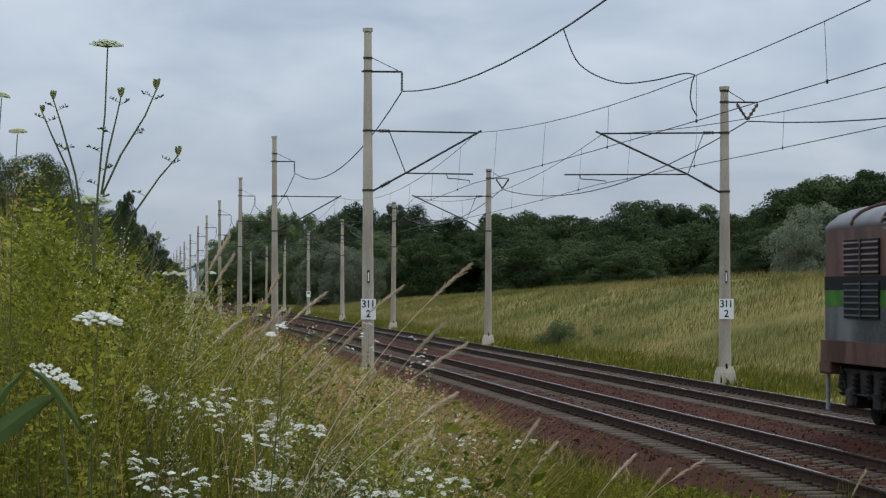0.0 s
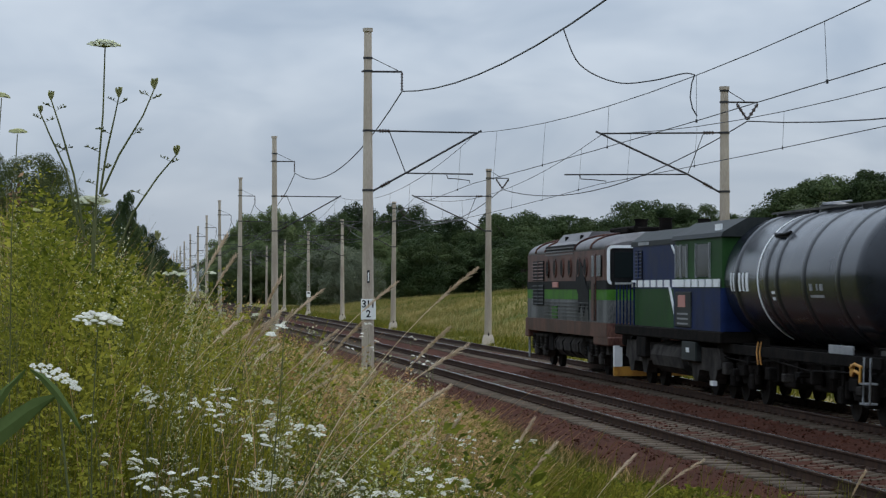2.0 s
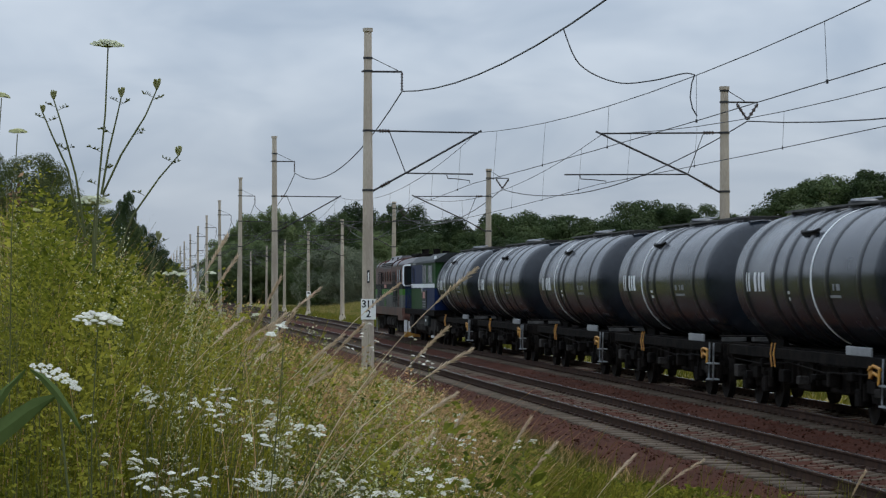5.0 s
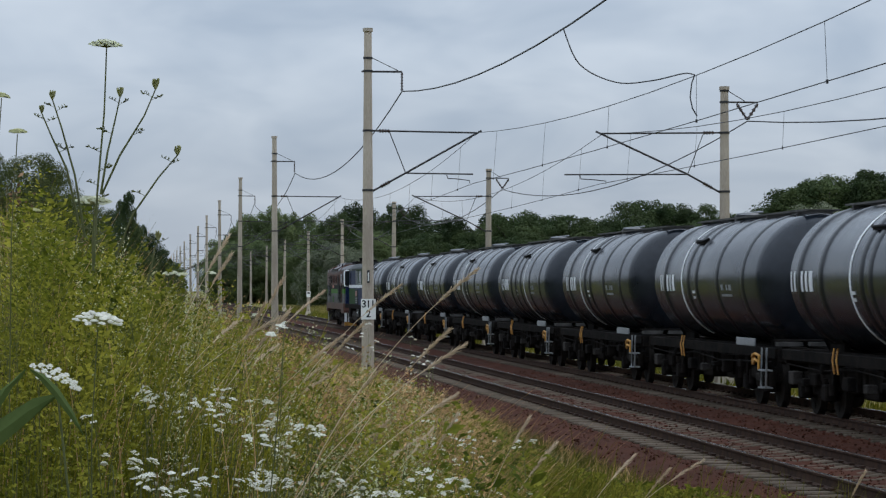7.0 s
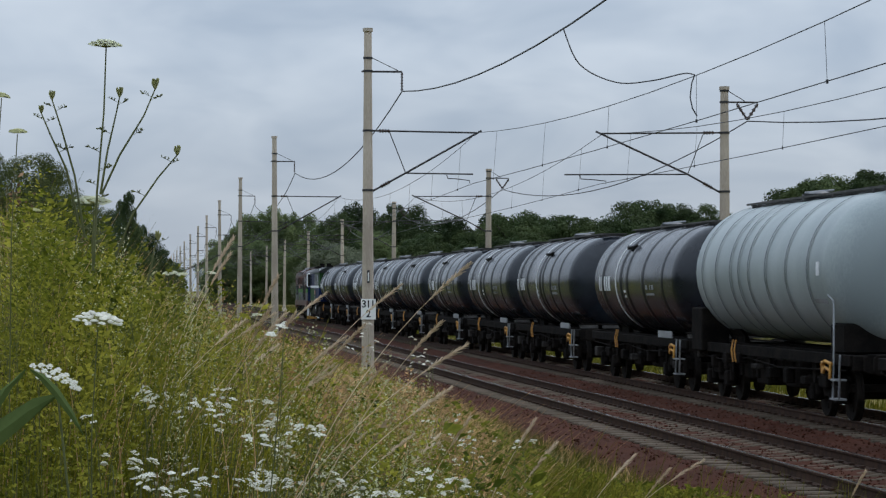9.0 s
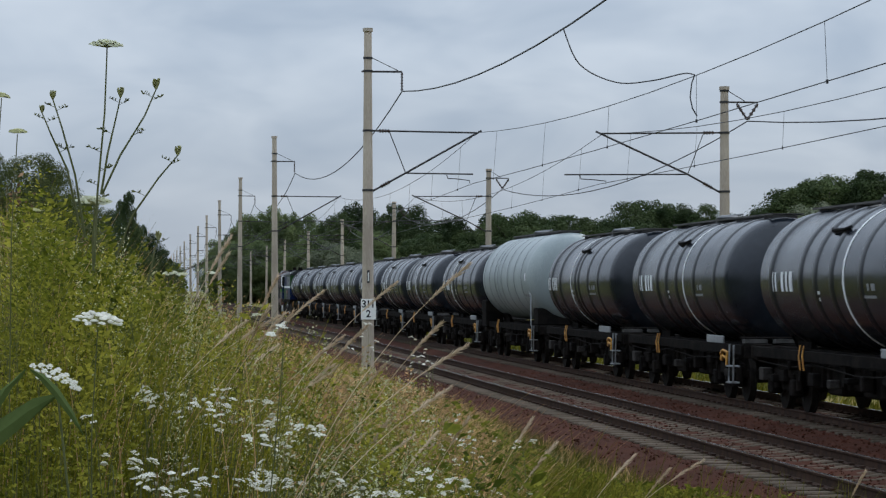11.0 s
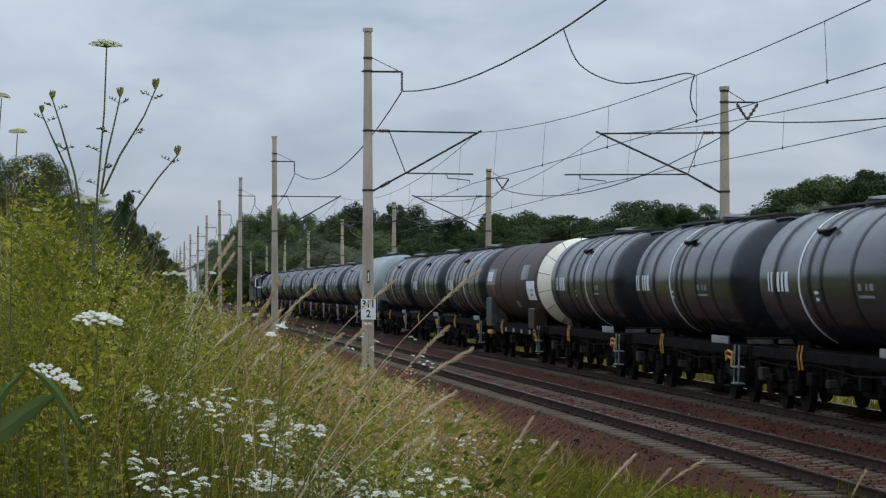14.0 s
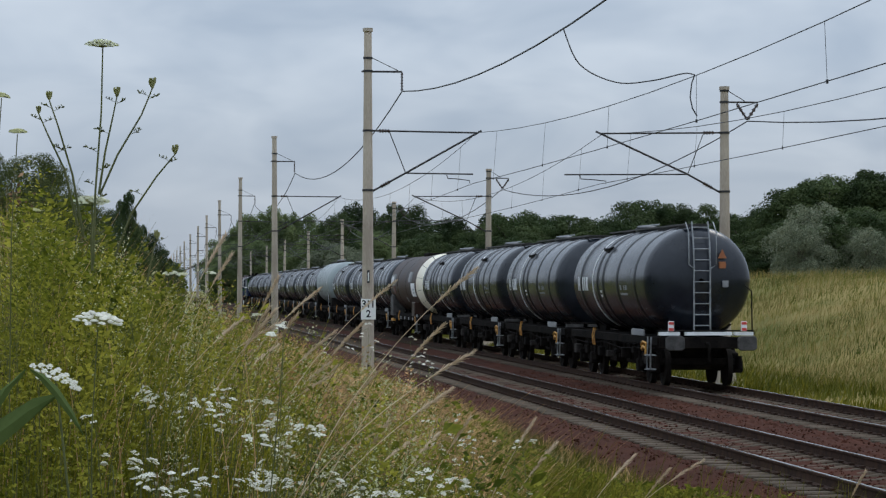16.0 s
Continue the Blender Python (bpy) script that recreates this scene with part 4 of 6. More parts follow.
gp = M_GLASS.node_tree.nodes["Principled BSDF"]
gp.inputs["Base Color"].default_value = (0.012, 0.016, 0.016, 1)
gp.inputs["Roughness"].default_value = 0.12
gp.inputs["Specular IOR Level"].default_value = 0.12


def plan(y0, y1, hw, rad, z0, z1, n=5):
    """A prism with rounded plan corners."""
    ring = []
    for cx, cy, a in ((hw - rad, y0 - rad, 0), (-hw + rad, y0 - rad, 90), (-hw + rad, y1 + rad, 180), (hw - rad, y1 + rad, 270)):
        for k in range(n + 1):
            t = radians(a + 90 * k / n)
            ring.append((cx + rad * math.cos(t), cy + rad * math.sin(t)))
    return Shape().loft([[(x, y, z) for x, y in ring] for z in (z0, z1)])


def roof(y0, y1, hw, z0, rise, n=12, end=0.5):
    rings = []
    for y, k in ((y0, 0.55), (y0 - end * 0.5, 0.86), (y0 - end, 1.0), ((y0 + y1) / 2, 1.0), (y1 + end, 1.0), (y1 + end * 0.5, 0.86), (y1, 0.55)):
        rings.append([(hw * math.cos(a) * (0.94 + 0.06 * k), y, z0 + rise * k * math.sin(a) ** 0.8 if a not in (0, math.pi) else z0) for a in [math.pi * i / n for i in range(n + 1)]])
    return Shape().loft(rings, True)


def louvre(owner, y0, y1, z0, z1, x, n, material=None):
    """Black block standing in for a dark opening; thin tilted slats, a middle bar."""
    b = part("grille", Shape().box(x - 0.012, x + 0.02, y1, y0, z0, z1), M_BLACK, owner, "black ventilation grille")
    for k in range(n):
        z = z0 + (z1 - z0) * (k + 0.5) / n
        part("slat", Shape().loft([[(x - 0.03, y, z - 0.022), (x - 0.014, y, z + 0.004), (x - 0.014, y, z + 0.014), (x - 0.03, y, z - 0.010)] for y in (y0, y1)]), material or M_DGREY, b)
    ym = (y0 + y1) / 2
    part("middle_bar", Shape().box(x - 0.036, x - 0.012, ym - 0.05, ym + 0.05, z0, z1), material or M_DGREY, b)
    return b


def ring_frame(x0, x1, z0, z1, wide, rad, y0, y1, n=6):
    """A flat border with rounded corners, standing across the track from x0 to x1."""
    def outline(k):
        pts = []
        for cx, cz, a in ((x1 - rad, z1 - rad, 0), (x0 + rad, z1 - rad, 90), (x0 + rad, z0 + rad, 180), (x1 - rad, z0 + rad, 270)):
            for j in range(n + 1):
                t = radians(a + 90 * j / n)
                pts.append((cx + (rad - k) * math.cos(t), cz + (rad - k) * math.sin(t)))
        return pts
    o, i = outline(0), outline(wide)
    m = len(o)
    v = [(px, y, pz) for y in (y0, y1) for ring in (o, i) for px, pz in ring]
    f = []
    for j in range(m):
        k = (j + 1) % m
        f += [(j, k, m + k, m + j), (2 * m + k, 2 * m + j, 3 * m + j, 3 * m + k), (j, 2 * m + j, 2 * m + k, k), (m + k, 3 * m + k, 3 * m + j, m + j)]
    return Shape().add(v, f)


def brown_loco():
    lo = thing("diesel_locomotive", "faded brown and grey diesel locomotive with oval portholes", "locomotive", "locomotives hauling the train")
    x = -1.42
    part("skirt", plan(0.25, -15.3, 1.44, 0.18, 1.08, 1.46), M_LBROWN, lo, "rusty brown frame skirt")
    part("corner_apron", Shape().box(-1.43, 1.43, -15.33, -13.0, 0.86, 1.1, 0.03), M_LBROWN, lo)
    part("corner_apron", Shape().box(-1.43, 1.43, -0.5, 0.27, 0.86, 1.1, 0.03), M_LBROWN, lo)
    part("lower_panel", plan(0.15, -15.2, 1.40, 0.25, 1.46, 2.06), M_LGREY, lo, "grimy grey ribbed side")
    for k in range(5):
        z = 1.56 + 0.1 * k
        part("rib", Shape().box(x - 0.015, x + 0.03, -12.2, -3.9, z, z + 0.025), M_LGREY, lo)
    part("green_stripe", plan(0.15, -15.2, 1.405, 0.25, 2.06, 2.34), M_LGREEN, lo, "light green stripe")
    part("stain_panel", Shape().loft([[(xx, y, z) for y, z in ((-10.1, 3.0), (-10.5, 3.18), (-11.2, 2.95), (-11.7, 2.5), (-12.2, 2.3), (-12.1, 1.75), (-11.6, 1.95), (-11.3, 1.62), (-10.9, 1.95), (-10.5, 1.7), (-10.4, 2.2), (-9.9, 2.45))] for xx in (x + 0.01, x - 0.012)]), M_BLACK, lo, "dark sooty stain")
    part("green_patch", Shape().box(x - 0.004, x + 0.02, -6.4, -5.4, 1.5, 1.85), M_LGREEN, lo)
    part("black_band", plan(0.15, -15.15, 1.41, 0.25, 2.34, 2.58), M_BLACK, lo, "black band")
    part("upper_panel", plan(0.15, -14.9, 1.40, 0.3, 2.58, 3.4), M_LBROWN, lo, "faded brown upper side")
    part("roof", roof(0.15, -14.95, 1.40, 3.38, 0.50), M_ROOF, lo, "curved grey roof")
    for y in (-1.9, -3.9, -9.6, -12.4):
        s = Shape()
        pts = [(1.41 * math.cos(a), y, 3.39 + 0.515 * math.sin(a) ** 0.8) for a in [math.pi * (0.02 + 0.96 * i / 14) for i in range(15)]]
        part("roof_rib", s.tube(pts, 0.035, 5), M_LBROWN, lo)
    hump = Shape().loft([[(px, y, pz) for px, pz in ((-1.2, 3.55), (-0.85, 3.98), (0.85, 3.98), (1.2, 3.55))] for y in (-4.0, -9.4)])
    hp = part("roof_hood", hump, M_ROOF, lo, "raised pale roof hood")
    part("roof_grille", Shape().box(-1.39, -1.1, -9.4, -4.0, 3.3, 3.62), M_BLACK, lo)
    for k in range(3):
        part("roof_slat", Shape().box(-1.42, -1.36, -9.4, -4.0, 3.34 + 0.09 * k, 3.375 + 0.09 * k), M_ROOF, lo)
    for y in (-5.4, -8.2):
        part("roof_hinge", Shape().box(-1.02, -0.94, y - 0.18, y + 0.02, 3.76, 3.9, 0.01), M_BLACK, hp)
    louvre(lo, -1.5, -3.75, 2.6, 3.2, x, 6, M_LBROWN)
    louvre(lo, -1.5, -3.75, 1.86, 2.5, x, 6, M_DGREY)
    for y in (-4.55, -6.0, -7.4, -8.8, -10.4, -11.6):
        o = Shape()
        o.loft([[(xx, y + 0.29 * math.cos(a), 2.96 + 0.28 * math.sin(a)) for a in np.linspace(0, 2 * math.pi, 15)[:-1]] for xx in (x + 0.03, x - 0.02)])
        fr = part("porthole", o, M_LBROWN, lo, "oval porthole")
        part("porthole_glass", Shape().loft([[(xx, y + 0.22 * math.cos(a), 2.96 + 0.23 * math.sin(a)) for a in np.linspace(0, 2 * math.pi, 15)[:-1]] for xx in (x - 0.015, x - 0.026)]), M_BLACK, fr, "dark porthole glass")
    part("red_plate", Shape().box(x - 0.03, x, -6.7, -5.7, 2.4, 2.56), M_PINK, lo, "pale red maker's plate")
    part("cab_door", Shape().box(x - 0.015, x + 0.02, -13.35, -12.65, 1.5, 3.3, 0.01), M_LBROWN, lo)
    part("cab_window", Shape().box(x - 0.025, x + 0.02, -13.2, -12.75, 2.68, 3.25, 0.01), M_GLASS, lo)
    part("cab_window", Shape().box(x - 0.02, x + 0.02, -14.25, -13.55, 2.68, 3.25, 0.01), M_GLASS, lo)
    for y in (-12.55, -13.45):
        part("grab_rail", Shape().tube([(x - 0.06, y, 1.5), (x - 0.06, y, 2.5)], 0.014, 6), M_DGREY, lo)
    # goggle windscreen of the rear cab
    part("cab_rear", Shape().box(-1.385, 1.385, -15.06, -14.6, 2.5, 3.5, 0.02), M_LBROWN, lo, "brown cab rear wall")
    frame_part = part("windscreen_frame", ring_frame(-1.41, 1.41, 2.46, 3.50, 0.075, 0.16, -15.06, -15.11), M_STRIPE, lo, "rounded white windscreen surround")
    part("windscreen", ring_frame(-1.325, 1.325, 2.545, 3.415, 0.11, 0.13, -15.062, -15.09), M_BLACK, frame_part, "black windscreen rubber")
    for sx in (-1, 1):
        part("windscreen_pane", Shape().box(sx * 0.64 - 0.58, sx * 0.64 + 0.58, -15.10, -15.06, 2.64, 3.33, 0.015), M_GLASS, frame_part, "dark greenish windscreen pane")
    for sx in (-1.1, -0.7):
        part("white_guard", Shape().box(sx - 0.05, sx + 0.05, -15.36, -15.3, 0.25, 0.84), M_STRIPE, lo, "white painted guard iron")
    part("plough", Shape().loft([[(-1.3, y, z0), (1.3, y, z0), (1.3, y, z0 + 0.35), (-1.3, y, z0 + 0.35)] for y, z0 in ((-15.2, 0.25), (-15.1, 0.3))]), M_FRAME, lo)
    for xx, yy in ((-0.1, -12.9), (0.3, -14.3)):
        part("exhaust", Shape().cyl((xx, yy, 3.8), (xx, yy, 4.2), 0.17, n=12).cyl((xx, yy, 4.2), (xx, yy, 4.24), 0.2, n=12), M_FRAME, lo)
    part("roof_pipework", Shape().tube([(-0.5, -10.5, 3.98), (-0.5, -14.3, 3.98)], 0.06, 8).box(-0.6, 0.5, -13.6, -11.4, 3.86, 4.02, 0.03), M_FRAME, lo)
    ft = part("fuel_tank", Shape().loft([[(px, y, pz) for px, pz in ((-1.0, 1.05), (-1.2, 0.98), (-1.3, 0.8), (-1.28, 0.58), (-1.12, 0.42), (-0.9, 0.36), (0.9, 0.36), (1.12, 0.42), (1.28, 0.58), (1.3, 0.8), (1.2, 0.98), (1.0, 1.05))] for y in (-5.1, -10.0)]), M_GRIME, lo, "grimy rounded fuel tank")
    for y in (-5.4, -6.8, -8.3, -9.7):
        part("tank_strap", Shape().tube([(-1.1, y, 1.03), (-1.31, y, 0.82), (-1.29, y, 0.56), (-1.0, y, 0.38)], 0.025, 6), M_FRAME, ft)
    part("side_box", Shape().box(-1.3, -0.9, -4.9, -3.9, 0.5, 1.05, 0.04), M_FRAME, lo)
    add_bogies(lo, (-2.3, -12.6))
    for y in (-2.3, -12.6):
        part("bogie_guard", Shape().tube([(-1.3, y + 1.5, 1.0), (-1.3, y + 1.1, 0.55), (-1.3, y - 1.1, 0.55), (-1.3, y - 1.5, 1.0)], 0.018, 6), M_DGREY, lo)
        bb = part("bogie_frame", Shape().loft([[(px, y + py, pz) for py, pz in ((-1.9, 0.62), (-1.5, 0.62), (-1.1, 0.30), (-0.7, 0.30), (-0.5, 0.55), (0.5, 0.55), (0.7, 0.30), (1.1, 0.30), (1.5, 0.62), (1.9, 0.62), (1.7, 0.98), (-1.7, 0.98))] for px in (-1.02, -1.26)]), M_GRIME, lo, "dusty bogie side frame")
        for py in (-0.9, 0.9):
            part("axle_box", Shape().box(-1.34, -1.2, y + py - 0.2, y + py + 0.2, 0.32, 0.64, 0.04), M_GRIME, bb)
            for e in (-0.45, 0.45):
                part("spring", insulator(Shape(), (-1.3, y + py + e, 0.5), (-1.3, y + py + e, 0.92), 0.09, 5), M_GRIME, bb)
    part("step_post", Shape().box(-1.34, -1.28, 0.02, 0.12, 0.2, 0.9, 0.015), M_PALEPANEL, lo, "pale step post")
    add_buffers(lo, 0.25, 1)
    add_buffers(lo, -15.3, -1)
    return lo


def blue_loco():
    """Hood locomotive; y = 0 is its front headstock."""
    lo = thing("diesel_locomotive", "navy and dark green hood locomotive with white dashed stripe", "locomotive", "locomotives hauling the train")
    part("deck", Shape().box(-1.42, 1.42, -13.0, 0.0, 1.2, 1.46, 0.03), M_FRAME, lo)
    part("orange_edge", Shape().box(-1.44, 1.44, -0.06, 0.08, 0.12, 0.36), M_ORANGE, lo, "orange plough edge")
    part("white_guard", Shape().box(-1.44, -1.3, -0.08, 0.1, 0.36, 0.9), M_STRIPE, lo)
    part("hood", plan(-1.9, -7.7, 1.30, 0.15, 1.46, 2.36), M_DGREEN, lo, "dark green hood side")
    part("hood_upper", plan(-1.9, -7.7, 1.30, 0.15, 2.36, 3.42), M_NAVY, lo, "navy upper hood")
    part("hood_top", Shape().loft([[(-1.32, y, 3.4), (1.32, y, 3.4), (1.32, y, 3.52), (0.95, y, 3.78), (-0.95, y, 3.78), (-1.32, y, 3.52)] for y in (-1.85, -7.75)]), M_DGREY, lo, "grey hood roof")
    part("mark_bar", Shape().box(-1.335, -1.32, -4.3, -2.9, 3.42, 3.5), M_PALEPANEL, lo)
    for k in range(6):
        y = -1.95 - 0.86 * k
        part("stripe_dash", Shape().box(-1.325, -1.29, y - 0.62, y, 2.40, 2.57), M_STRIPE, lo, "white stripe dash")
    part("stripe_dash", Shape().box(-1.425, -1.39, -9.05, -7.75, 2.40, 2.57), M_STRIPE, lo, "white stripe dash")
    for k in range(5):
        y = -9.25 - 0.76 * k
        part("stripe_dash", Shape().box(-1.425, -1.39, y - 0.56, y, 2.40, 2.57), M_STRIPE, lo, "white stripe dash")
    d = Shape().loft([[(xx, -6.75, 2.40), (xx, -6.95, 2.40), (xx, -7.75, 1.62), (xx, -7.55, 1.62)] for xx in (-1.29, -1.32)])
    part("white_diagonal", d, M_STRIPE, lo, "white diagonal stripe")
    d = Shape().loft([[(xx, -7.0, 3.38), (xx, -7.18, 3.38), (xx, -7.75, 3.1), (xx, -7.6, 3.1)] for xx in (-1.29, -1.32)])
    part("white_diagonal", d, M_STRIPE, lo)
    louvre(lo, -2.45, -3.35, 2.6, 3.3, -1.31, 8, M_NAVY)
    part("cab_lower", plan(-7.7, -13.0, 1.40, 0.12, 1.46, 2.38), M_NAVY, lo, "navy cab side")
    part("cab_side_box", Shape().box(-1.43, -1.38, -9.9, -8.1, 1.5, 2.3, 0.02), M_DGREY, lo, "grey cab side locker")
    part("red_plate", Shape().box(-1.44, -1.43, -9.3, -8.5, 1.95, 2.22), M_PINK, lo)
    for k in range(3):
        part("data_bar", Shape().box(-1.44, -1.43, -9.6, -8.4, 1.56 + 0.11 * k, 1.6 + 0.11 * k), M_PALEPANEL, lo)
    part("cab_upper", plan(-7.7, -13.0, 1.36, 0.12, 2.38, 3.5), M_DGREEN, lo, "dark green cab upper")
    part("cab_roof", Shape().loft([[(-1.42, y, 3.46), (1.42, y, 3.46), (1.38, y, 3.56), (0.85, y, 3.86), (-0.85, y, 3.86), (-1.38, y, 3.56)] for y in (-7.6, -13.1)]), M_DGREY, lo, "grey cab roof")
    for y0, y1 in ((-8.0, -8.5), (-8.65, -9.2), (-10.3, -11.7)):
        cw = part("cab_window", Shape().box(-1.385, -1.3, y1, y0, 2.62, 3.34, 0.01), M_GLASS, lo, "cab side window")
        for y in (y0 + 0.03, y1 - 0.06):
            part("window_post", Shape().box(-1.40, -1.35, y, y + 0.05, 2.6, 3.36), M_PALEPANEL, cw)
    part("white_notice", Shape().box(-1.30, -1.26, -12.5, -11.9, 3.42, 3.74), M_STRIPE, lo)
    for k in range(6):
        y = -0.1 - 0.5 * k
        part("rail_post", Shape().cyl((-1.38, y, 1.46), (-1.38, y, 2.5), 0.02, n=6), M_NAVY, lo)
    part("hand_rail", Shape().tube([(1.38, -0.1, 2.5), (-1.38, -0.1, 2.5), (-1.38, -2.7, 2.5)], 0.022, 6), M_NAVY, lo)
    part("white_step_edge", Shape().box(-1.43, -1.38, -2.6, -0.1, 2.47, 2.52), M_PALEPANEL, lo)
    part("fuel_tank", Shape().loft([[(px, y, pz) for px, pz in ((-1.0, 1.12), (-1.26, 1.02), (-1.34, 0.8), (-1.28, 0.55), (-1.05, 0.38), (1.05, 0.38), (1.28, 0.55), (1.34, 0.8), (1.26, 1.02), (1.0, 1.12))] for y in (-4.6, -8.4)]), M_GRIME, lo, "grimy rounded fuel tank")
    part("battery_box", Shape().box(-1.4, -1.0, -4.2, -3.0, 0.7, 1.2, 0.03), M_FRAME, lo)
    part("battery_box", Shape().box(-1.4, -1.0, -10.3, -8.7, 0.75, 1.2, 0.03), M_DGREY, lo)
    part("lamp_plate", Shape().box(-1.42, -1.4, -9.6, -9.3, 0.95, 1.05), M_STRIPE, lo)
    part("step_plate", Shape().box(-1.44, -1.34, -12.3, -12.0, 0.3, 0.4), M_STRIPE, lo)
    part("exhaust", Shape().cyl((0, -4.5, 3.75), (0, -4.5, 4.05), 0.16, n=12), M_FRAME, lo)
    add_bogies(lo, (-2.6, -10.6))
    for y in (-2.6, -10.6):
        part("bogie_frame", Shape().loft([[(px, y + py, pz) for py, pz in ((-1.8, 0.66), (-1.4, 0.62), (-1.1, 0.32), (-0.7, 0.32), (-0.5, 0.58), (0.5, 0.58), (0.7, 0.32), (1.1, 0.32), (1.4, 0.62), (1.8, 0.66), (1.6, 1.08), (-1.6, 1.08))] for px in (-1.02, -1.27)]), M_GRIME, lo, "dusty bogie side frame")
    add_buffers(lo, 0.0, 1)
    add_buffers(lo, -13.0, -1)
    return lo

# ---- the train, from head to tail ----
train = [(brown_loco(), 0.0), (blue_loco(), 16.3)]
styles = {k: tank_wagon(k) for k in "abc"}
FRONTS = [(28.7, "a"), (43.2, "c"), (58.7, "a"), (73.0, "a"), (87.0, "b"), (101.6, "a"), (116.1, "a"), (129.9, "c"), (145.4, "a"), (159.5, "grey"), (174.9, "c"), (189.2, "b"), (203.5, "b"), (217.7, "brown"), (232.5, "b"), (246.8, "c"), (260.5, "a"), (275.0, "last")]
free = dict(styles)
for back, kind in FRONTS:
    if kind == "grey":
        ob = grey_wagon()
    elif kind == "brown":
        ob = brown_wagon()
    elif kind == "last":
        ob = tank_wagon("a", True)
    elif free.get(kind):
        ob, free[kind] = free[kind], None
    else:
        ob = copy_thing(styles[kind], pose(0, 0, 0))
        for b in ob.children:
            for w in b.children:
                if w.name.startswith("wheelset"):
                    wheelsets[-0.9 if w.location.y < 0 else 0.9].append(w)
    train.append((ob, back - 0.15))

# ---- meadow: grass and herbs ----
M_GRASS = mat("green_grass", (0.11, 0.12, 0.010), (0.34, 0.305, 0.036), 1.6, 0.7, bump=0, island=0.35, two=0.45, spec=0.04, lo=0.4, hi=0.62)
M_HERB = mat("herb_leaves", (0.13, 0.15, 0.014), (0.42, 0.39, 0.06), 2.2, 0.7, bump=0, island=0.4, two=0.4, spec=0.04, lo=0.4, hi=0.62)
M_DARKHERB = mat("deep_herb_leaves", (0.07, 0.09, 0.012), (0.25, 0.245, 0.034), 2.2, 0.7, bump=0, island=0.35, two=0.4, spec=0.04, lo=0.4, hi=0.62)
M_STRAW = mat("dry_straw", (0.33, 0.185, 0.07), (0.68, 0.46, 0.235), 1.6, 0.75, bump=0, island=0.4, two=0.25, spec=0.04)
M_FRESH = mat("fresh_grass", (0.062, 0.068, 0.008), (0.20, 0.178, 0.025), 1.4, 0.7, bump=0, island=0.35, two=0.4, spec=0.04, lo=0.4, hi=0.62)
M_STALK = mat("pale_stalk", (0.56, 0.41, 0.27), (0.76, 0.61, 0.43), 6, 0.7, bump=0, two=0.2, spec=0.1)
M_RUSTY = mat("reddish_seed_grass", (0.36, 0.18, 0.09), (0.50, 0.31, 0.17), 0.8, 0.7, bump=0, island=0.3, two=0.25, spec=0.1)
M_BANKGRASS = mat("bank_grass", (0.062, 0.086, 0.014), (0.19, 0.178, 0.04), 0.3, 0.7, bump=0, island=0.10, two=0.25, spec=0.08)
M_BANKSTRAW = mat("bank_straw", (0.16, 0.135, 0.042), (0.40, 0.30, 0.125), 0.3, 0.7, bump=0, island=0.08, two=0.25, spec=0.08)
M_PETAL = mat("white_petals", (0.80, 0.78, 0.68), (0.92, 0.90, 0.80), 30, 0.7, bump=0, two=0.35, spec=0.05)
M_UMBEL = mat("cream_umbel", (0.70, 0.71, 0.55), (0.88, 0.88, 0.75), 40, 0.7, bump=0, two=0.65, spec=0.1)
M_BUD = mat("greenish_bud", (0.36, 0.36, 0.15), (0.58, 0.57, 0.31), 40, 0.7, bump=0, two=0.4, spec=0.1)
M_STEM = mat("green_stem", (0.075, 0.085, 0.03), (0.14, 0.145, 0.06), 8, 0.6, bump=0, spec=0.15)
M_PINKPETAL = mat("magenta_petals", (0.45, 0.03, 0.10), (0.6, 0.06, 0.16), 20, 0.6, bump=0)
M_REED = mat("reed_leaf", (0.085, 0.125, 0.035), (0.14, 0.19, 0.06), 6, 0.6, bump=0.05, two=0.3, spec=0.08)
M_PLUME = mat("pale_flower_plumes", (0.46, 0.46, 0.24), (0.74, 0.73, 0.48), 3, 0.7, bump=0, island=0.2, two=0.4, spec=0.04)
M_SEED = mat("brown_seed_heads", (0.17, 0.10, 0.05), (0.36, 0.24, 0.13), 3, 0.75, bump=0, island=0.35, two=0.25, spec=0.04)
M_TURF = mat("dark_turf", (0.045, 0.05, 0.009), (0.15, 0.132, 0.028), 1.2, 0.75, bump=0, island=0.35, two=0.3, spec=0.04)


def bearing(x, y):
    """Horizontal place of a spot as a share of the view, 0 at its left edge and 1 at its right."""
    return 0.5 + np.tan(np.arctan2(x, y) - radians(6.223)) / (2 * math.tan(radians(18.37 / 2)))


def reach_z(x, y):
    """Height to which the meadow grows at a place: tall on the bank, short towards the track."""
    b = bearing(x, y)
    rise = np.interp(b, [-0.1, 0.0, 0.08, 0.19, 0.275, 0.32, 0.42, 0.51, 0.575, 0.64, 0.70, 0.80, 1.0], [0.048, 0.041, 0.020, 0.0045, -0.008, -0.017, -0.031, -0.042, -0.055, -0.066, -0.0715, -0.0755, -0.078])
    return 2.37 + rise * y


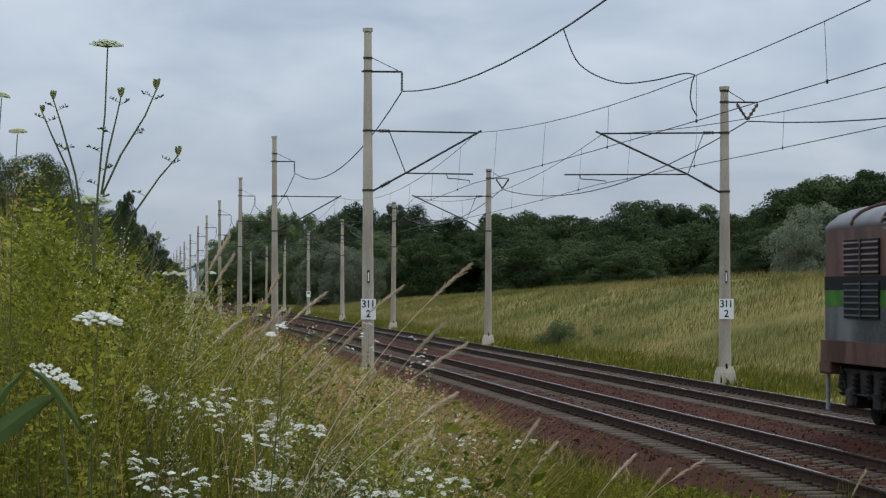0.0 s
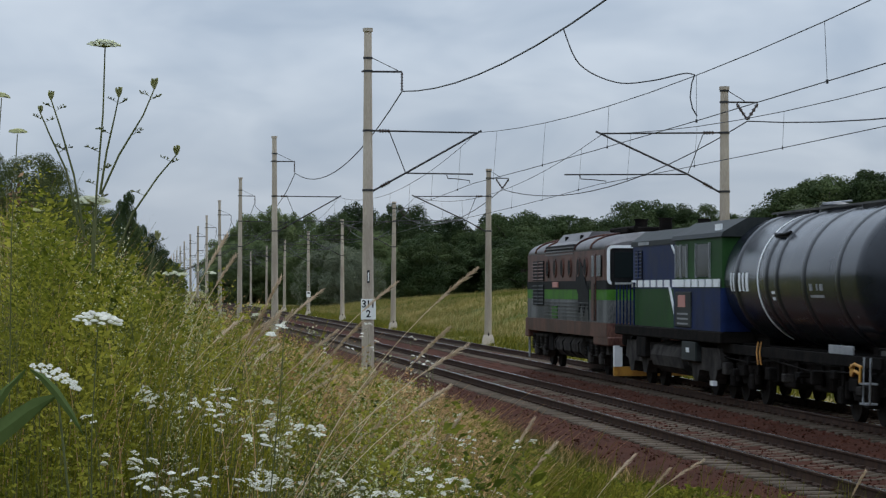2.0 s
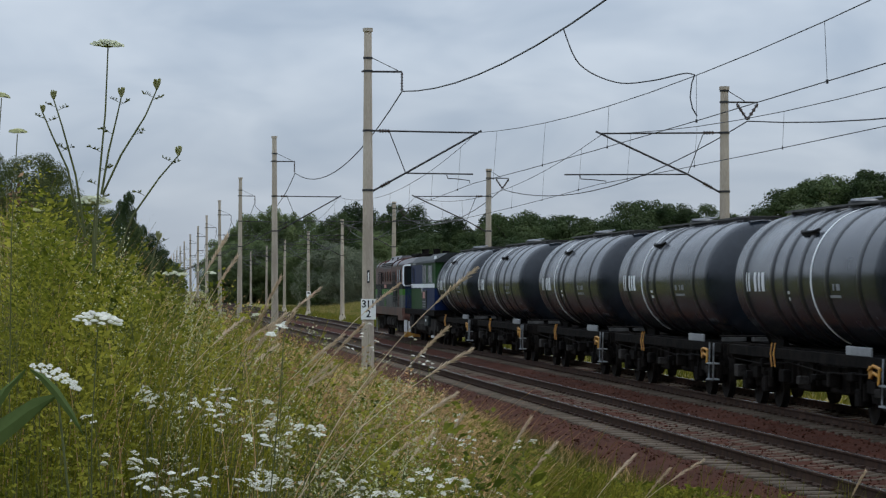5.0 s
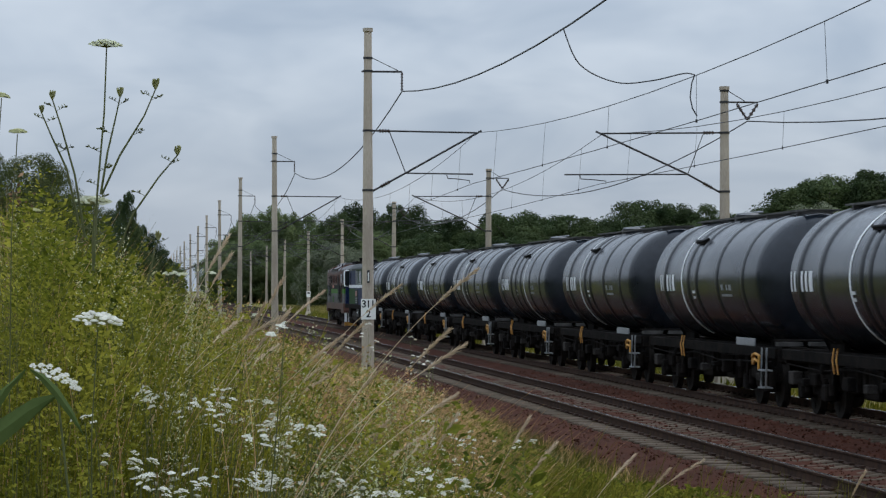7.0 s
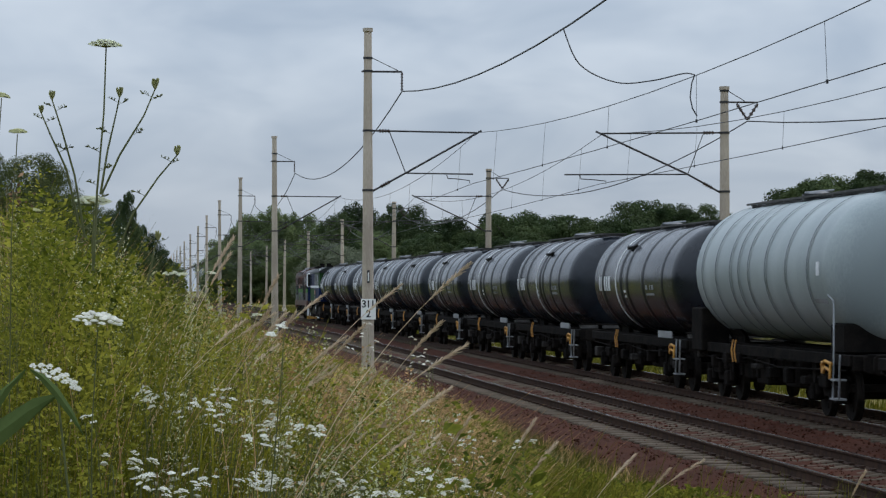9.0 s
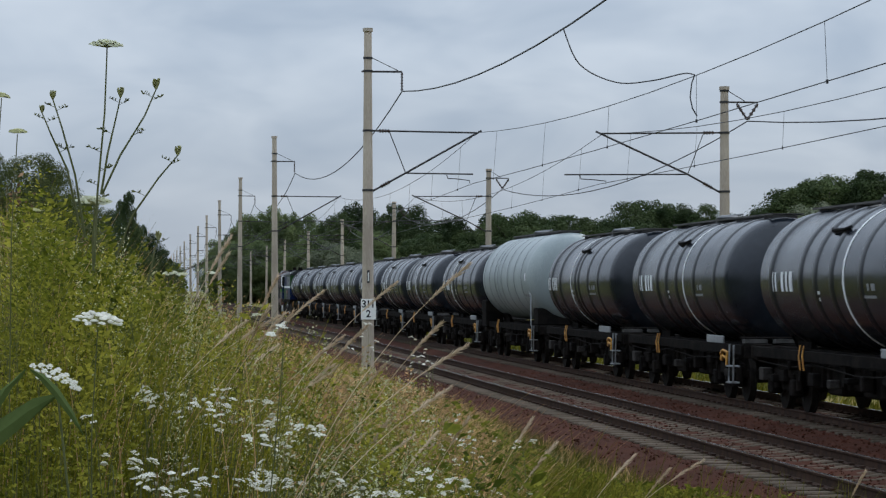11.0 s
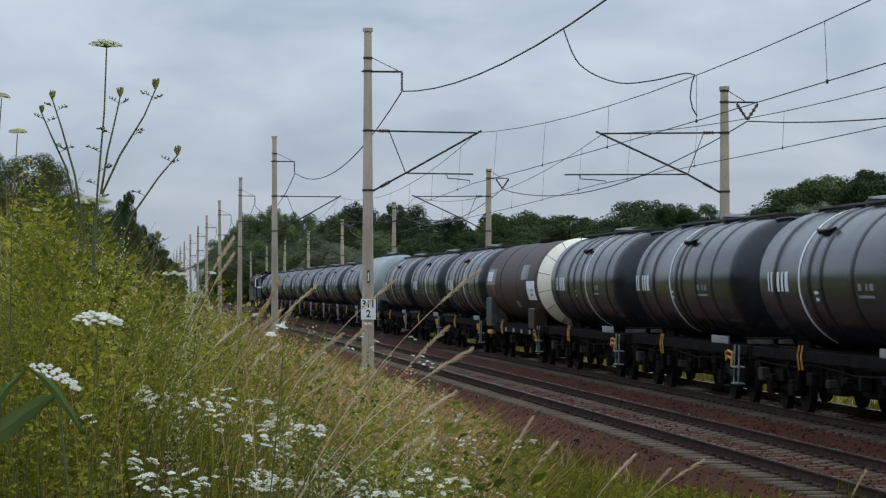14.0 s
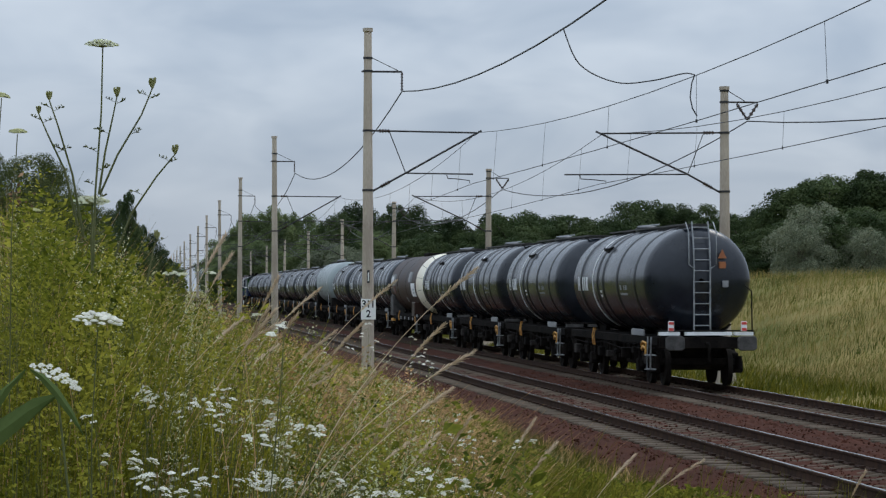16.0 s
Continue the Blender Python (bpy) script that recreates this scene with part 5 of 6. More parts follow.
def scatter(n, y0, y1, power, seed, b0=-0.02, b1=1.02, xmax=6.9):
    """Spots in the wedge of meadow before the camera."""
    r = np.random.default_rng(seed)
    y = y0 + (y1 - y0) * r.random(n) ** power
    b = b0 + (b1 - b0) * r.random(n)
    x = y * np.tan(np.arctan((b - 0.5) * 2 * math.tan(radians(18.37 / 2))) + radians(6.223))
    k = x < xmax
    return x[k], y[k], r


def blades(x, y, z, h, w, lean, r, seg=3, drift=0.0):
    """Curved tapering grass blades, as arrays."""
    n = len(x)
    az = r.random(n) * 2 * math.pi
    face = r.random(n) * math.pi
    dx, dy = np.cos(az) * lean + drift, np.sin(az) * lean
    rows = []
    for i in range(seg + 1):
        t = i / seg
        cx, cy, cz = x + dx * h * t * t, y + dy * h * t * t, z + h * t * (1 - 0.12 * t * (np.hypot(dx, dy)))
        ww = w * (1 - t) ** 0.7 * 0.5 + 0.0004
        rows.append(np.stack([cx - np.cos(face) * ww, cy - np.sin(face) * ww * 0.5, cz], 1))
        rows.append(np.stack([cx + np.cos(face) * ww, cy + np.sin(face) * ww * 0.5, cz], 1))
    v = np.stack(rows, 1).reshape(-1, 3)
    k = 2 * (seg + 1)
    base = (np.arange(n) * k)[:, None]
    f = [base + (2 * i, 2 * i + 1, 2 * i + 3, 2 * i + 2) for i in range(seg)]
    return v, np.concatenate(f)


def stuff(name, v, f, material, label):
    tagged(new(name, solid(name, v, f, material)), label, "grass" if "grass" in name else "plants", kind="stuff")


def grow(name, label, material, n, y0, y1, power, seed, hmin, hmax, w, lean, b0=-0.02, b1=1.02, drift=0.0, over=0.0, xmax=6.9):
    x, y, r = scatter(n, y0, y1, power, seed, b0, b1, xmax)
    z = ground_z(x, y)
    h = hmin + (hmax - hmin) * r.random(len(x)) ** 1.3
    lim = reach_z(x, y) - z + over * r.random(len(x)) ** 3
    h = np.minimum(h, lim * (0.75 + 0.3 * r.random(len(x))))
    k = h > 0.06
    v, f = blades(x[k], y[k], z[k] - 0.02, h[k], w * (0.6 + 0.8 * r.random(k.sum())), lean, r, drift=drift)
    stuff(name, v, f, material, label)


grow("meadow_grass", "dense green meadow grass on the trackside bank", M_GRASS, 26000, 10, 45, 1.3, 101, 0.25, 0.95, 0.010, 0.35, b1=0.5, drift=0.12)
grow("meadow_grass", "fine upright grass on the high bank", M_GRASS, 1500, 7.8, 13, 1.0, 110, 0.5, 1.4, 0.0055, 0.22, b1=0.3, drift=0.1)
grow("dry_grass", "brownish grass stems on the high bank", M_STRAW, 350, 7.8, 13, 1.0, 111, 0.5, 1.4, 0.004, 0.25, b1=0.3, drift=0.15)
grow("meadow_grass", "fresh green grass between the flowers", M_FRESH, 34000, 10, 45, 1.2, 109, 0.2, 0.8, 0.010, 0.35, b0=0.36, drift=0.12)
grow("meadow_grass", "green grass along the ballast edge", M_FRESH, 34000, 30, 82, 1.0, 102, 0.15, 0.6, 0.014, 0.3, b0=0.3, drift=0.1)
grow("meadow_grass", "distant green grass on the bank by the tall masts", M_GRASS, 20000, 60, 330, 1.5, 103, 0.2, 0.8, 0.03, 0.3, b0=-0.02, b1=0.45, drift=0.1)
grow("dry_grass", "dry straw-coloured grass in the meadow", M_STRAW, 9500, 11, 50, 1.2, 104, 0.35, 1.05, 0.006, 0.35, b0=0.26, b1=0.54, drift=0.35, over=0.15)
grow("dry_grass", "thin dry grass near the ballast", M_STRAW, 1600, 18, 60, 1.0, 105, 0.3, 0.8, 0.006, 0.3, b0=0.45, b1=0.95, drift=0.3, over=0.12)
grow("dry_grass", "sparse dry stems in the leafy bank", M_STRAW, 5000, 10, 40, 1.3, 106, 0.35, 1.0, 0.005, 0.3, b0=-0.02, b1=0.3, drift=0.2)
grow("reddish_grass", "reddish brown seeding grass patch", M_RUSTY, 12000, 14, 60, 1.0, 107, 0.3, 0.75, 0.007, 0.4, b0=0.3, b1=0.47, drift=0.25)

grow("tall_grass", "single tall green grass blades at the ballast edge", M_FRESH, 420, 19, 27, 1.0, 108, 0.75, 1.1, 0.014, 0.25, b0=0.62, b1=1.0, drift=0.15, over=0.7)


def clumps(x, y, seed):
    """Smooth uneven patches, about -1 to 1, half a metre to two metres across."""
    q = np.random.default_rng(seed)
    out = np.zeros_like(x)
    for k in range(7):
        out += np.sin(x * q.uniform(2.0, 7.0) * q.choice([-1, 1]) + y * q.uniform(0.6, 2.2) + q.uniform(0, 6.28))
    return out / 2.6


def herbs(name, label, material, plants, per, size, y0, y1, seed, hmin, hmax, b0=-0.02, b1=1.02, spread=0.16, rise=0.9, over=-9.0, patch_seed=1):
    """Leafy herbs: small leaves up and round unseen thin stems."""
    x, y, r = scatter(plants, y0, y1, 1.3, seed, b0, b1, 6.6)
    z = ground_z(x, y)
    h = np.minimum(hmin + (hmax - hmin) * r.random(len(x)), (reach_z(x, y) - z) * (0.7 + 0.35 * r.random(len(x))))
    k = (h > 0.1) & (clumps(x, y, patch_seed) > over)
    x, y, z, h = x[k], y[k], z[k], h[k]
    n = len(x)
    t = r.random((n, per)) ** rise
    a = r.random((n, per)) * 2 * math.pi
    rad = spread * h[:, None] * (1.15 - t) * (0.3 + 0.7 * r.random((n, per)))
    c = np.stack([x[:, None] + np.cos(a) * rad + 0.1 * h[:, None] * t, y[:, None] + np.sin(a) * rad, z[:, None] + h[:, None] * t], 2).reshape(-1, 3)
    m = len(c)
    d = np.stack([np.cos(a).ravel(), np.sin(a).ravel(), 0.2 + 0.6 * r.random(m)], 1)
    d /= np.linalg.norm(d, axis=1)[:, None]
    sd = np.cross(d, r.normal(0, 1, (m, 3)))
    sd /= np.linalg.norm(sd, axis=1)[:, None]
    kind = np.repeat(np.exp(r.normal(-0.1, 0.3, n)), per)[:, None]
    s = size * kind * (0.5 + r.random(m))[:, None] * (0.75 + np.repeat(y, per)[:, None] / 40)
    up = np.cross(d, sd)
    v = np.stack([c, c + d * s * 0.55 + sd * s * 0.28 + up * s * 0.08, c + d * s * 1.1, c + d * s * 0.55 - sd * s * 0.28 + up * s * 0.08], 1).reshape(-1, 3)
    idx = (np.arange(m) * 4)[:, None]
    stuff(name, v, np.concatenate([idx + (0, 1, 2), idx + (0, 2, 3)]), material, label)
    sv, sf = blades(x, y, z, h, 0.0018 * np.ones(n), 0.25, r, drift=0.1)
    stuff(name + "_stems", sv, sf, M_STEM, "thin green stems of leafy herbs")


herbs("meadow_herbs", "yellow-green small-leaved herbs covering the bank", M_HERB, 2300, 52, 0.020, 9.5, 42, 201, 0.35, 1.1, b1=0.47, over=-0.35)
herbs("meadow_herbs", "deep green leafy herbs low in the meadow", M_DARKHERB, 2800, 46, 0.027, 9.5, 45, 202, 0.2, 0.68)
herbs("flowering_herbs", "tiny yellow-green flowering herbs on the bank", M_BUD, 1100, 50, 0.011, 9, 30, 203, 0.5, 1.1, b1=0.47, spread=0.09, rise=0.75)
herbs("bank_herbs", "leafy herbs close to the camera on the high bank", M_HERB, 150, 110, 0.0155, 7.6, 9.6, 205, 0.8, 1.6, b1=0.13)
herbs("bank_herbs", "dark leafy herbs close to the camera on the high bank", M_DARKHERB, 110, 110, 0.019, 8, 9.6, 206, 0.6, 1.3, b1=0.2)
herbs("seeding_grass", "fluffy pale seed heads of meadow grass", M_STRAW, 1400, 26, 0.015, 10, 44, 207, 0.45, 1.0, b0=0.26, b1=0.54, spread=0.10, rise=0.3)
herbs("seeding_grass", "reddish brown seed heads of meadow grass", M_RUSTY, 1500, 26, 0.016, 11, 46, 208, 0.4, 0.9, b0=0.27, b1=0.5, spread=0.10, rise=0.35)
herbs("bank_herbs", "bright leafy herbs between the yarrow", M_HERB, 170, 120, 0.0135, 8.5, 10.8, 216, 0.5, 1.15, b0=0.08, b1=0.52)
herbs("bank_herbs", "deep green leafy herbs between the yarrow", M_DARKHERB, 190, 120, 0.0155, 8.4, 10.8, 217, 0.45, 1.05, b0=0.02, b1=0.6)
herbs("bedstraw", "frothy pale cream bedstraw plumes on the bank", M_PLUME, 1500, 60, 0.0075, 8, 26, 211, 0.45, 1.15, b1=0.5, spread=0.06, rise=0.35, over=0.25, patch_seed=2)
herbs("bedstraw", "frothy pale cream bedstraw plumes close to the camera", M_PLUME, 70, 80, 0.0055, 7.4, 9.4, 212, 0.5, 1.5, b1=0.32, spread=0.05, rise=0.35, over=0.0, patch_seed=3)
herbs("dock", "brown seeding dock stems in the meadow", M_SEED, 800, 60, 0.011, 8.2, 34, 213, 0.5, 1.15, b1=0.56, spread=0.05, rise=0.45, over=0.35, patch_seed=4)
herbs("dock", "brown seeding dock stems close to the camera", M_SEED, 60, 80, 0.0065, 7.8, 10.2, 218, 0.6, 1.4, b1=0.45, spread=0.04, rise=0.4, over=0.1, patch_seed=7)
# Deep green clumps; their dark leaf colour also stands for shade between plants.
herbs("leafy_herbs", "dark broad-leaved herbs in clumps that deepen the meadow's gaps", M_DARKHERB, 1500, 40, 0.036, 8.5, 34, 214, 0.4, 1.05, b1=0.6, over=0.3, patch_seed=5)
herbs("seeding_grass", "pale tan grass heads above the meadow", M_STRAW, 900, 40, 0.010, 8.5, 30, 215, 0.6, 1.2, b0=0.2, b1=0.56, spread=0.05, rise=0.25, over=0.1, patch_seed=6)
herbs("bank_weeds", "fresh green weeds at the foot of the grassy bank", M_FRESH, 700, 40, 0.03, 18, 60, 204, 0.2, 0.55, b0=0.42)

# short turf where the meadow meets the ballast
for seed, n, material, lab in ((401, 20000, M_TURF, "short dark green turf at the ballast edge"), (402, 4000, M_STRAW, "short dry grass at the ballast edge")):
    rt = np.random.default_rng(seed)
    y = 20 + 75 * rt.random(n) ** 1.2
    x = 7.05 - 2.4 * rt.random(n) ** 1.4
    v, f = blades(x, y, ground_z(x, y) - 0.02, 0.07 + 0.24 * rt.random(n) ** 2, 0.012 * (0.6 + 0.8 * rt.random(n)), 0.5, rt, 2, 0.15)
    stuff("edge_grass", v, f, material, lab)

# meadow bank beyond the far track
rb = np.random.default_rng(301)
for name, material, n, hmin, hmax, wd, lo, hi, lab, seed in (
        ("bank_grass", M_BANKGRASS, 75000, 0.2, 0.55, 0.016, 16.4, 31.5, "tall green grass on the meadow bank", 1),
        ("bank_dry_grass", M_BANKSTRAW, 90000, 0.25, 0.6, 0.009, 18.0, 32.0, "straw-coloured tall grass on the meadow bank", 2),
        ("bank_weeds", M_FRESH, 14000, 0.15, 0.4, 0.05, 15.9, 19.0, "fresh green weeds beside the far track", 3)):
    y = 55 + 330 * rb.random(n) ** 1.7
    x = lo + (hi - lo) * rb.random(n)
    z = ground_z(x, y)
    h = hmin + (hmax - hmin) * rb.random(n) ** 1.5
    patch_n = np.sin(x * 0.55 + 2.0 * np.sin(y * 0.06 + seed)) * np.cos(y * 0.11 + seed) + 0.5 * np.sin(y * 0.37 + x * 0.9)
    k = (patch_n > -0.35) if seed == 2 else (patch_n < 0.9)
    v, f = blades(x[k], y[k], z[k] - 0.03, h[k], wd * (0.6 + 0.8 * rb.random(k.sum())) * (1 + y[k] / 300), 0.4, rb, 2, 0.2)
    stuff(name, v, f, material, lab)

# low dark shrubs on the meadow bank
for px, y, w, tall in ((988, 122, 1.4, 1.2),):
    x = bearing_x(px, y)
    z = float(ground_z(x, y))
    sh = thing("shrub", "low dark green shrub in the meadow grass", "shrub", "shrubs on the bank")
    sh.location = (x, y, z)
    q = np.random.default_rng(int(px))
    cs = q.normal(0, 1, (16, 3)) * (w * 0.4, w * 0.4, tall * 0.22) + (0, 0, tall * 0.5)
    part("stem", Shape().tube([(0, 0, -0.2), (0.05, 0, tall * 0.5)], 0.03, 5).tube([(0, 0, -0.2), (-0.2, 0.1, tall * 0.6)], 0.02, 5), M_BARK, sh)
    v, f = leaf_cloud(cs, np.full(16, 0.32), 5000, 0.035, int(px))
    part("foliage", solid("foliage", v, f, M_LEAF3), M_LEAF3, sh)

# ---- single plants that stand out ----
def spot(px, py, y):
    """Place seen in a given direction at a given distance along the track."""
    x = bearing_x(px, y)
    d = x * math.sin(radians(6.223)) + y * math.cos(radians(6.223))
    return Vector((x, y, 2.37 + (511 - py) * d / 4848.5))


def blob_head(r, n, seed, flat=0.35, size=0.010):
    """A flower head of many small rounded florets."""
    q = random.Random(seed)
    s = Shape()
    for k in range(n):
        a, rr = k * 2.4, r * math.sqrt((k + 0.5) / n)
        c = Vector((rr * math.cos(a), rr * math.sin(a), -flat * rr * rr / r + q.uniform(-1, 1) * size * 0.4))
        e = size * q.uniform(0.75, 1.25)
        ring = [(c.x + e * math.cos(2 * math.pi * j / 6), c.y + e * math.sin(2 * math.pi * j / 6), c.z) for j in range(6)]
        top = [(c.x + e * 0.55 * math.cos(2 * math.pi * j / 6), c.y + e * 0.55 * math.sin(2 * math.pi * j / 6), c.z + e * 0.55) for j in range(6)]
        s.loft([ring, top])
    return s


def umbel(r, n, seed, depth=0.42, size=0.0075):
    """Rays spreading to little flower clusters; the flowers and the rays as two shapes."""
    q = random.Random(seed)
    fl, ra = Shape(), Shape()
    for k in range(n):
        a, rr = k * 2.4, r * math.sqrt((k + 0.6) / n)
        c = Vector((rr * math.cos(a), rr * math.sin(a), -0.34 * rr * rr / r))
        ra.tube([(0, 0, -r * depth), tuple(c * 0.6 + Vector((0, 0, -r * depth * 0.35))), tuple(c)], 0.0012, 4)
        for _ in range(5):
            o = Vector((q.uniform(-1, 1), q.uniform(-1, 1), q.uniform(-0.3, 0.3))) * r * 0.13
            e = size * q.uniform(0.7, 1.2)
            p = c + o
            fl.loft([[(p.x + e * math.cos(1.2566 * j), p.y + e * math.sin(1.2566 * j), p.z) for j in range(5)], [(p.x + e * 0.5 * math.cos(1.2566 * j), p.y + e * 0.5 * math.sin(1.2566 * j), p.z + e * 0.5) for j in range(5)]])
    return fl, ra


def bud(r, seed):
    """A closed, cup-shaped seed head."""
    q = random.Random(seed)
    s = Shape()
    for k in range(16):
        a = k * 2.4
        rr = r * (0.35 + 0.5 * (k % 4) / 4)
        p0, p1 = Vector((rr * 0.25 * math.cos(a), rr * 0.25 * math.sin(a), 0)), Vector((rr * math.cos(a), rr * math.sin(a), r * q.uniform(1.0, 1.6)))
        s.tube([tuple(p0), tuple(p0.lerp(p1, 0.6) + Vector((rr * 0.2 * math.cos(a), rr * 0.2 * math.sin(a), 0))), tuple(p1)], [r * 0.05, r * 0.12, r * 0.14], 5)
    return s


def bract(p, d, size, seed):
    """A small feathery leaf."""
    q = random.Random(seed)
    s = Shape()
    d = Vector(d).normalized()
    s.tube([tuple(Vector(p)), tuple(Vector(p) + d * size * 0.5), tuple(Vector(p) + d * size)], size * 0.02, 4)
    for k in range(6):
        c = Vector(p) + d * size * (0.35 + 0.65 * k / 6)
        o = Vector((q.uniform(-1, 1), q.uniform(-1, 1), q.uniform(0, 1))).normalized() * size * 0.3
        s.loft([[tuple(c + o * u + d.cross(o).normalized() * w * 1.6), tuple(c + o * u - d.cross(o).normalized() * w), tuple(c + o * u + d * w)] for u, w in ((0, 0.001), (0.6, size * 0.07), (1, 0.001))])
    return s


swaying, gusts = [], []


def tall_umbels():
    """The tall wild carrot above the bank, with open umbels and closed heads."""
    yd = 7.0
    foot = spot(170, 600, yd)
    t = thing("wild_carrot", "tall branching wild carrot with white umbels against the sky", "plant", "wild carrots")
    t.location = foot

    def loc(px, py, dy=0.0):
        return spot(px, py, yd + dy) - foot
    for i, (pts, kind, size) in enumerate((
            (((166, 470), (172, 340), (184, 200), (188, 84)), "open", 0.041),
            (((150, 420), (132, 310), (108, 225), (92, 176)), "bud", 0.011),
            (((140, 400), (118, 300), (90, 240), (73, 200)), "bud", 0.009),
            (((178, 345), (190, 270), (205, 205), (212, 172)), "bud", 0.012),
            (((180, 345), (212, 275), (255, 205), (275, 158)), "bud", 0.013),
            (((205, 455), (235, 380), (280, 315), (314, 275)), "bud", 0.012),
            (((165, 480), (164, 430), (166, 390), (166, 362)), "open", 0.045),
            (((262, 500), (268, 470), (274, 440), (280, 425)), "bud", 0.011))):
        p = [loc(px, py, 0.02 * i) for px, py in pts]
        st = part("stem", Shape().tube([tuple(q) for q in p], [0.0034, 0.0028, 0.0022, 0.0017], 6), M_STEM, t)
        tip = p[-1]
        if kind == "open":
            fl, ra = umbel(size, 34, 40 + i, size=0.0058)
            rays = part("umbel_ray", ra, M_BUD, st)
            rays.location = tip + Vector((0, 0, size * 0.42))
            rays.rotation_euler = (radians(7), radians(3), 0)
            fl_ob = part("umbel", fl, M_UMBEL, st, "white open umbel")
            fl_ob.location = tip + Vector((0, 0, size * 0.42))
            fl_ob.rotation_euler = (radians(7), radians(3), 0)
        else:
            b = part("closed_head", bud(size * 1.35, 60 + i), M_BUD, st, "closed greenish seed head")
            b.location = tip
        nodes = ((0.30, 1), (0.36, -1), (0.42, 1), (0.5, -1)) if kind == "open" else ((0.86, 1), (0.90, -1), (0.5, (-1) ** i))
        for k, (u, sd) in enumerate(nodes):
            j = min(int(u * 3), 2)
            q = p[j].lerp(p[j + 1], u * 3 - j)
            part("leaf", bract(tuple(q), (sd, -0.2, 0.45), 0.030 if k < 2 else 0.036, 100 + 7 * i + k), M_STEM, st)
    gusts.append((t, ((0, 0.2), (0.5, -0.1), (1, -0.65), (1.5, -0.75), (2, -0.3), (2.5, -0.75), (3, 0), (3.5, -0.3), (4, 0.2), (6.5, 0.3), (7, 0), (7.5, 0.2), (8, -0.3), (8.5, 0), (9, -0.1), (11.5, 0.3), (12, 1.7), (12.5, 0.2), (13, -0.3), (13.5, 0), (14, 0), (14.5, -0.1), (15, -0.65), (15.5, -0.45), (16, -0.75))))


def carrot(px, py, y, r, height, seed, colour=M_PETAL, label="white flat umbel on a thin stem in the meadow"):
    """One stem with one umbel."""
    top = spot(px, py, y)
    t = thing("wild_carrot", label, "plant", "wild carrots")
    t.location = top - Vector((0.02, 0, height))
    st = part("stem", Shape().tube([(0, 0, -0.3), (0.005, 0, height * 0.5), (0.02, 0, height - r * 0.6)], [0.0016, 0.0016, 0.0013], 6), M_STEM, t)
    fl, ra = umbel(r, 30, seed, size=0.0062)
    for nm, s, m in (("umbel_ray", ra, M_BUD), ("umbel", fl, colour)):
        o = part(nm, s, m, st)
        o.location = (0.02, 0, height)
        o.rotation_euler = (radians(9), radians(random.Random(seed).uniform(-6, 12)), 0)
    swaying.append((t, tuple(random.Random(seed + 9).uniform(-0.5, 0.5) for _ in range(8))))
    return t


tall_umbels()
for i, (px, py, y, r) in enumerate(((176, 556, 6.4, 0.056), (30, 230, 7.4, 0.021), (0, 166, 7.2, 0.020), (300, 481, 11, 0.028), (322, 484, 12, 0.022), (455, 556, 16, 0.028), (60, 370, 9, 0.02), (376, 482, 13, 0.02))):
    carrot(px, py, y, r, 0.55, 300 + i, M_BUD if i in (1, 2, 6) else (M_UMBEL if i > 2 else M_PETAL))


def yarrow(seed):
    """White flat-topped cluster of florets on a stem; its head is at the origin."""
    q = random.Random(seed)
    t = thing("yarrow", "white flat-topped yarrow flower on a green stem", "flower", "white meadow flowers")
    st = part("stem", Shape().tube([(-0.08, 0.02, -0.75), (-0.03, 0.01, -0.35), (0, 0, -0.02)], [0.002, 0.0018, 0.0014], 5), M_STEM, t)
    for k in range(q.choice((2, 3, 4))):
        h = part("flower_head", blob_head(q.uniform(0.009, 0.019), q.choice((9, 12, 15)), seed * 10 + k, 0.4, q.uniform(0.0042, 0.0056)), M_PETAL, st)
        h.location = (q.uniform(-0.045, 0.045), q.uniform(-0.03, 0.03), q.uniform(-0.03, 0.02))
        h.rotation_euler = (radians(q.uniform(8, 30)), radians(q.uniform(-14, 14)), 0)
    for k in range(4):
        part("leaf", bract((-0.03 + 0.008 * k, 0.01, -0.4 + 0.08 * k), ((-1) ** k, -0.3, 0.4), 0.04, seed + k), M_DARKHERB, st)
    return t


yarrows = [yarrow(k) for k in range(1, 7)]
cl = thing("yarrow", "large domed white yarrow cluster close to the camera", "flower", "white meadow flowers")
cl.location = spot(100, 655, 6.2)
st = part("stem", Shape().tube([(0.06, 0, -0.6), (0.03, 0, -0.3), (0, 0, -0.03)], [0.004, 0.003, 0.0025], 6), M_STEM, cl)
for k in range(17):
    h = part("flower_head", blob_head(0.0072, 12, 500 + k, 0.9, 0.0034), M_PETAL, st)
    row, col = divmod(k, 6)
    h.location = (-0.052 + 0.0185 * col + 0.008 * row, -0.016 * row, 0.014 * math.sin(math.pi * col / 5) - 0.0075 * col - 0.0125 * row + 0.012)
    h.rotation_euler = (radians(30), 0, 0)
first_y = set()
yq = random.Random(77)
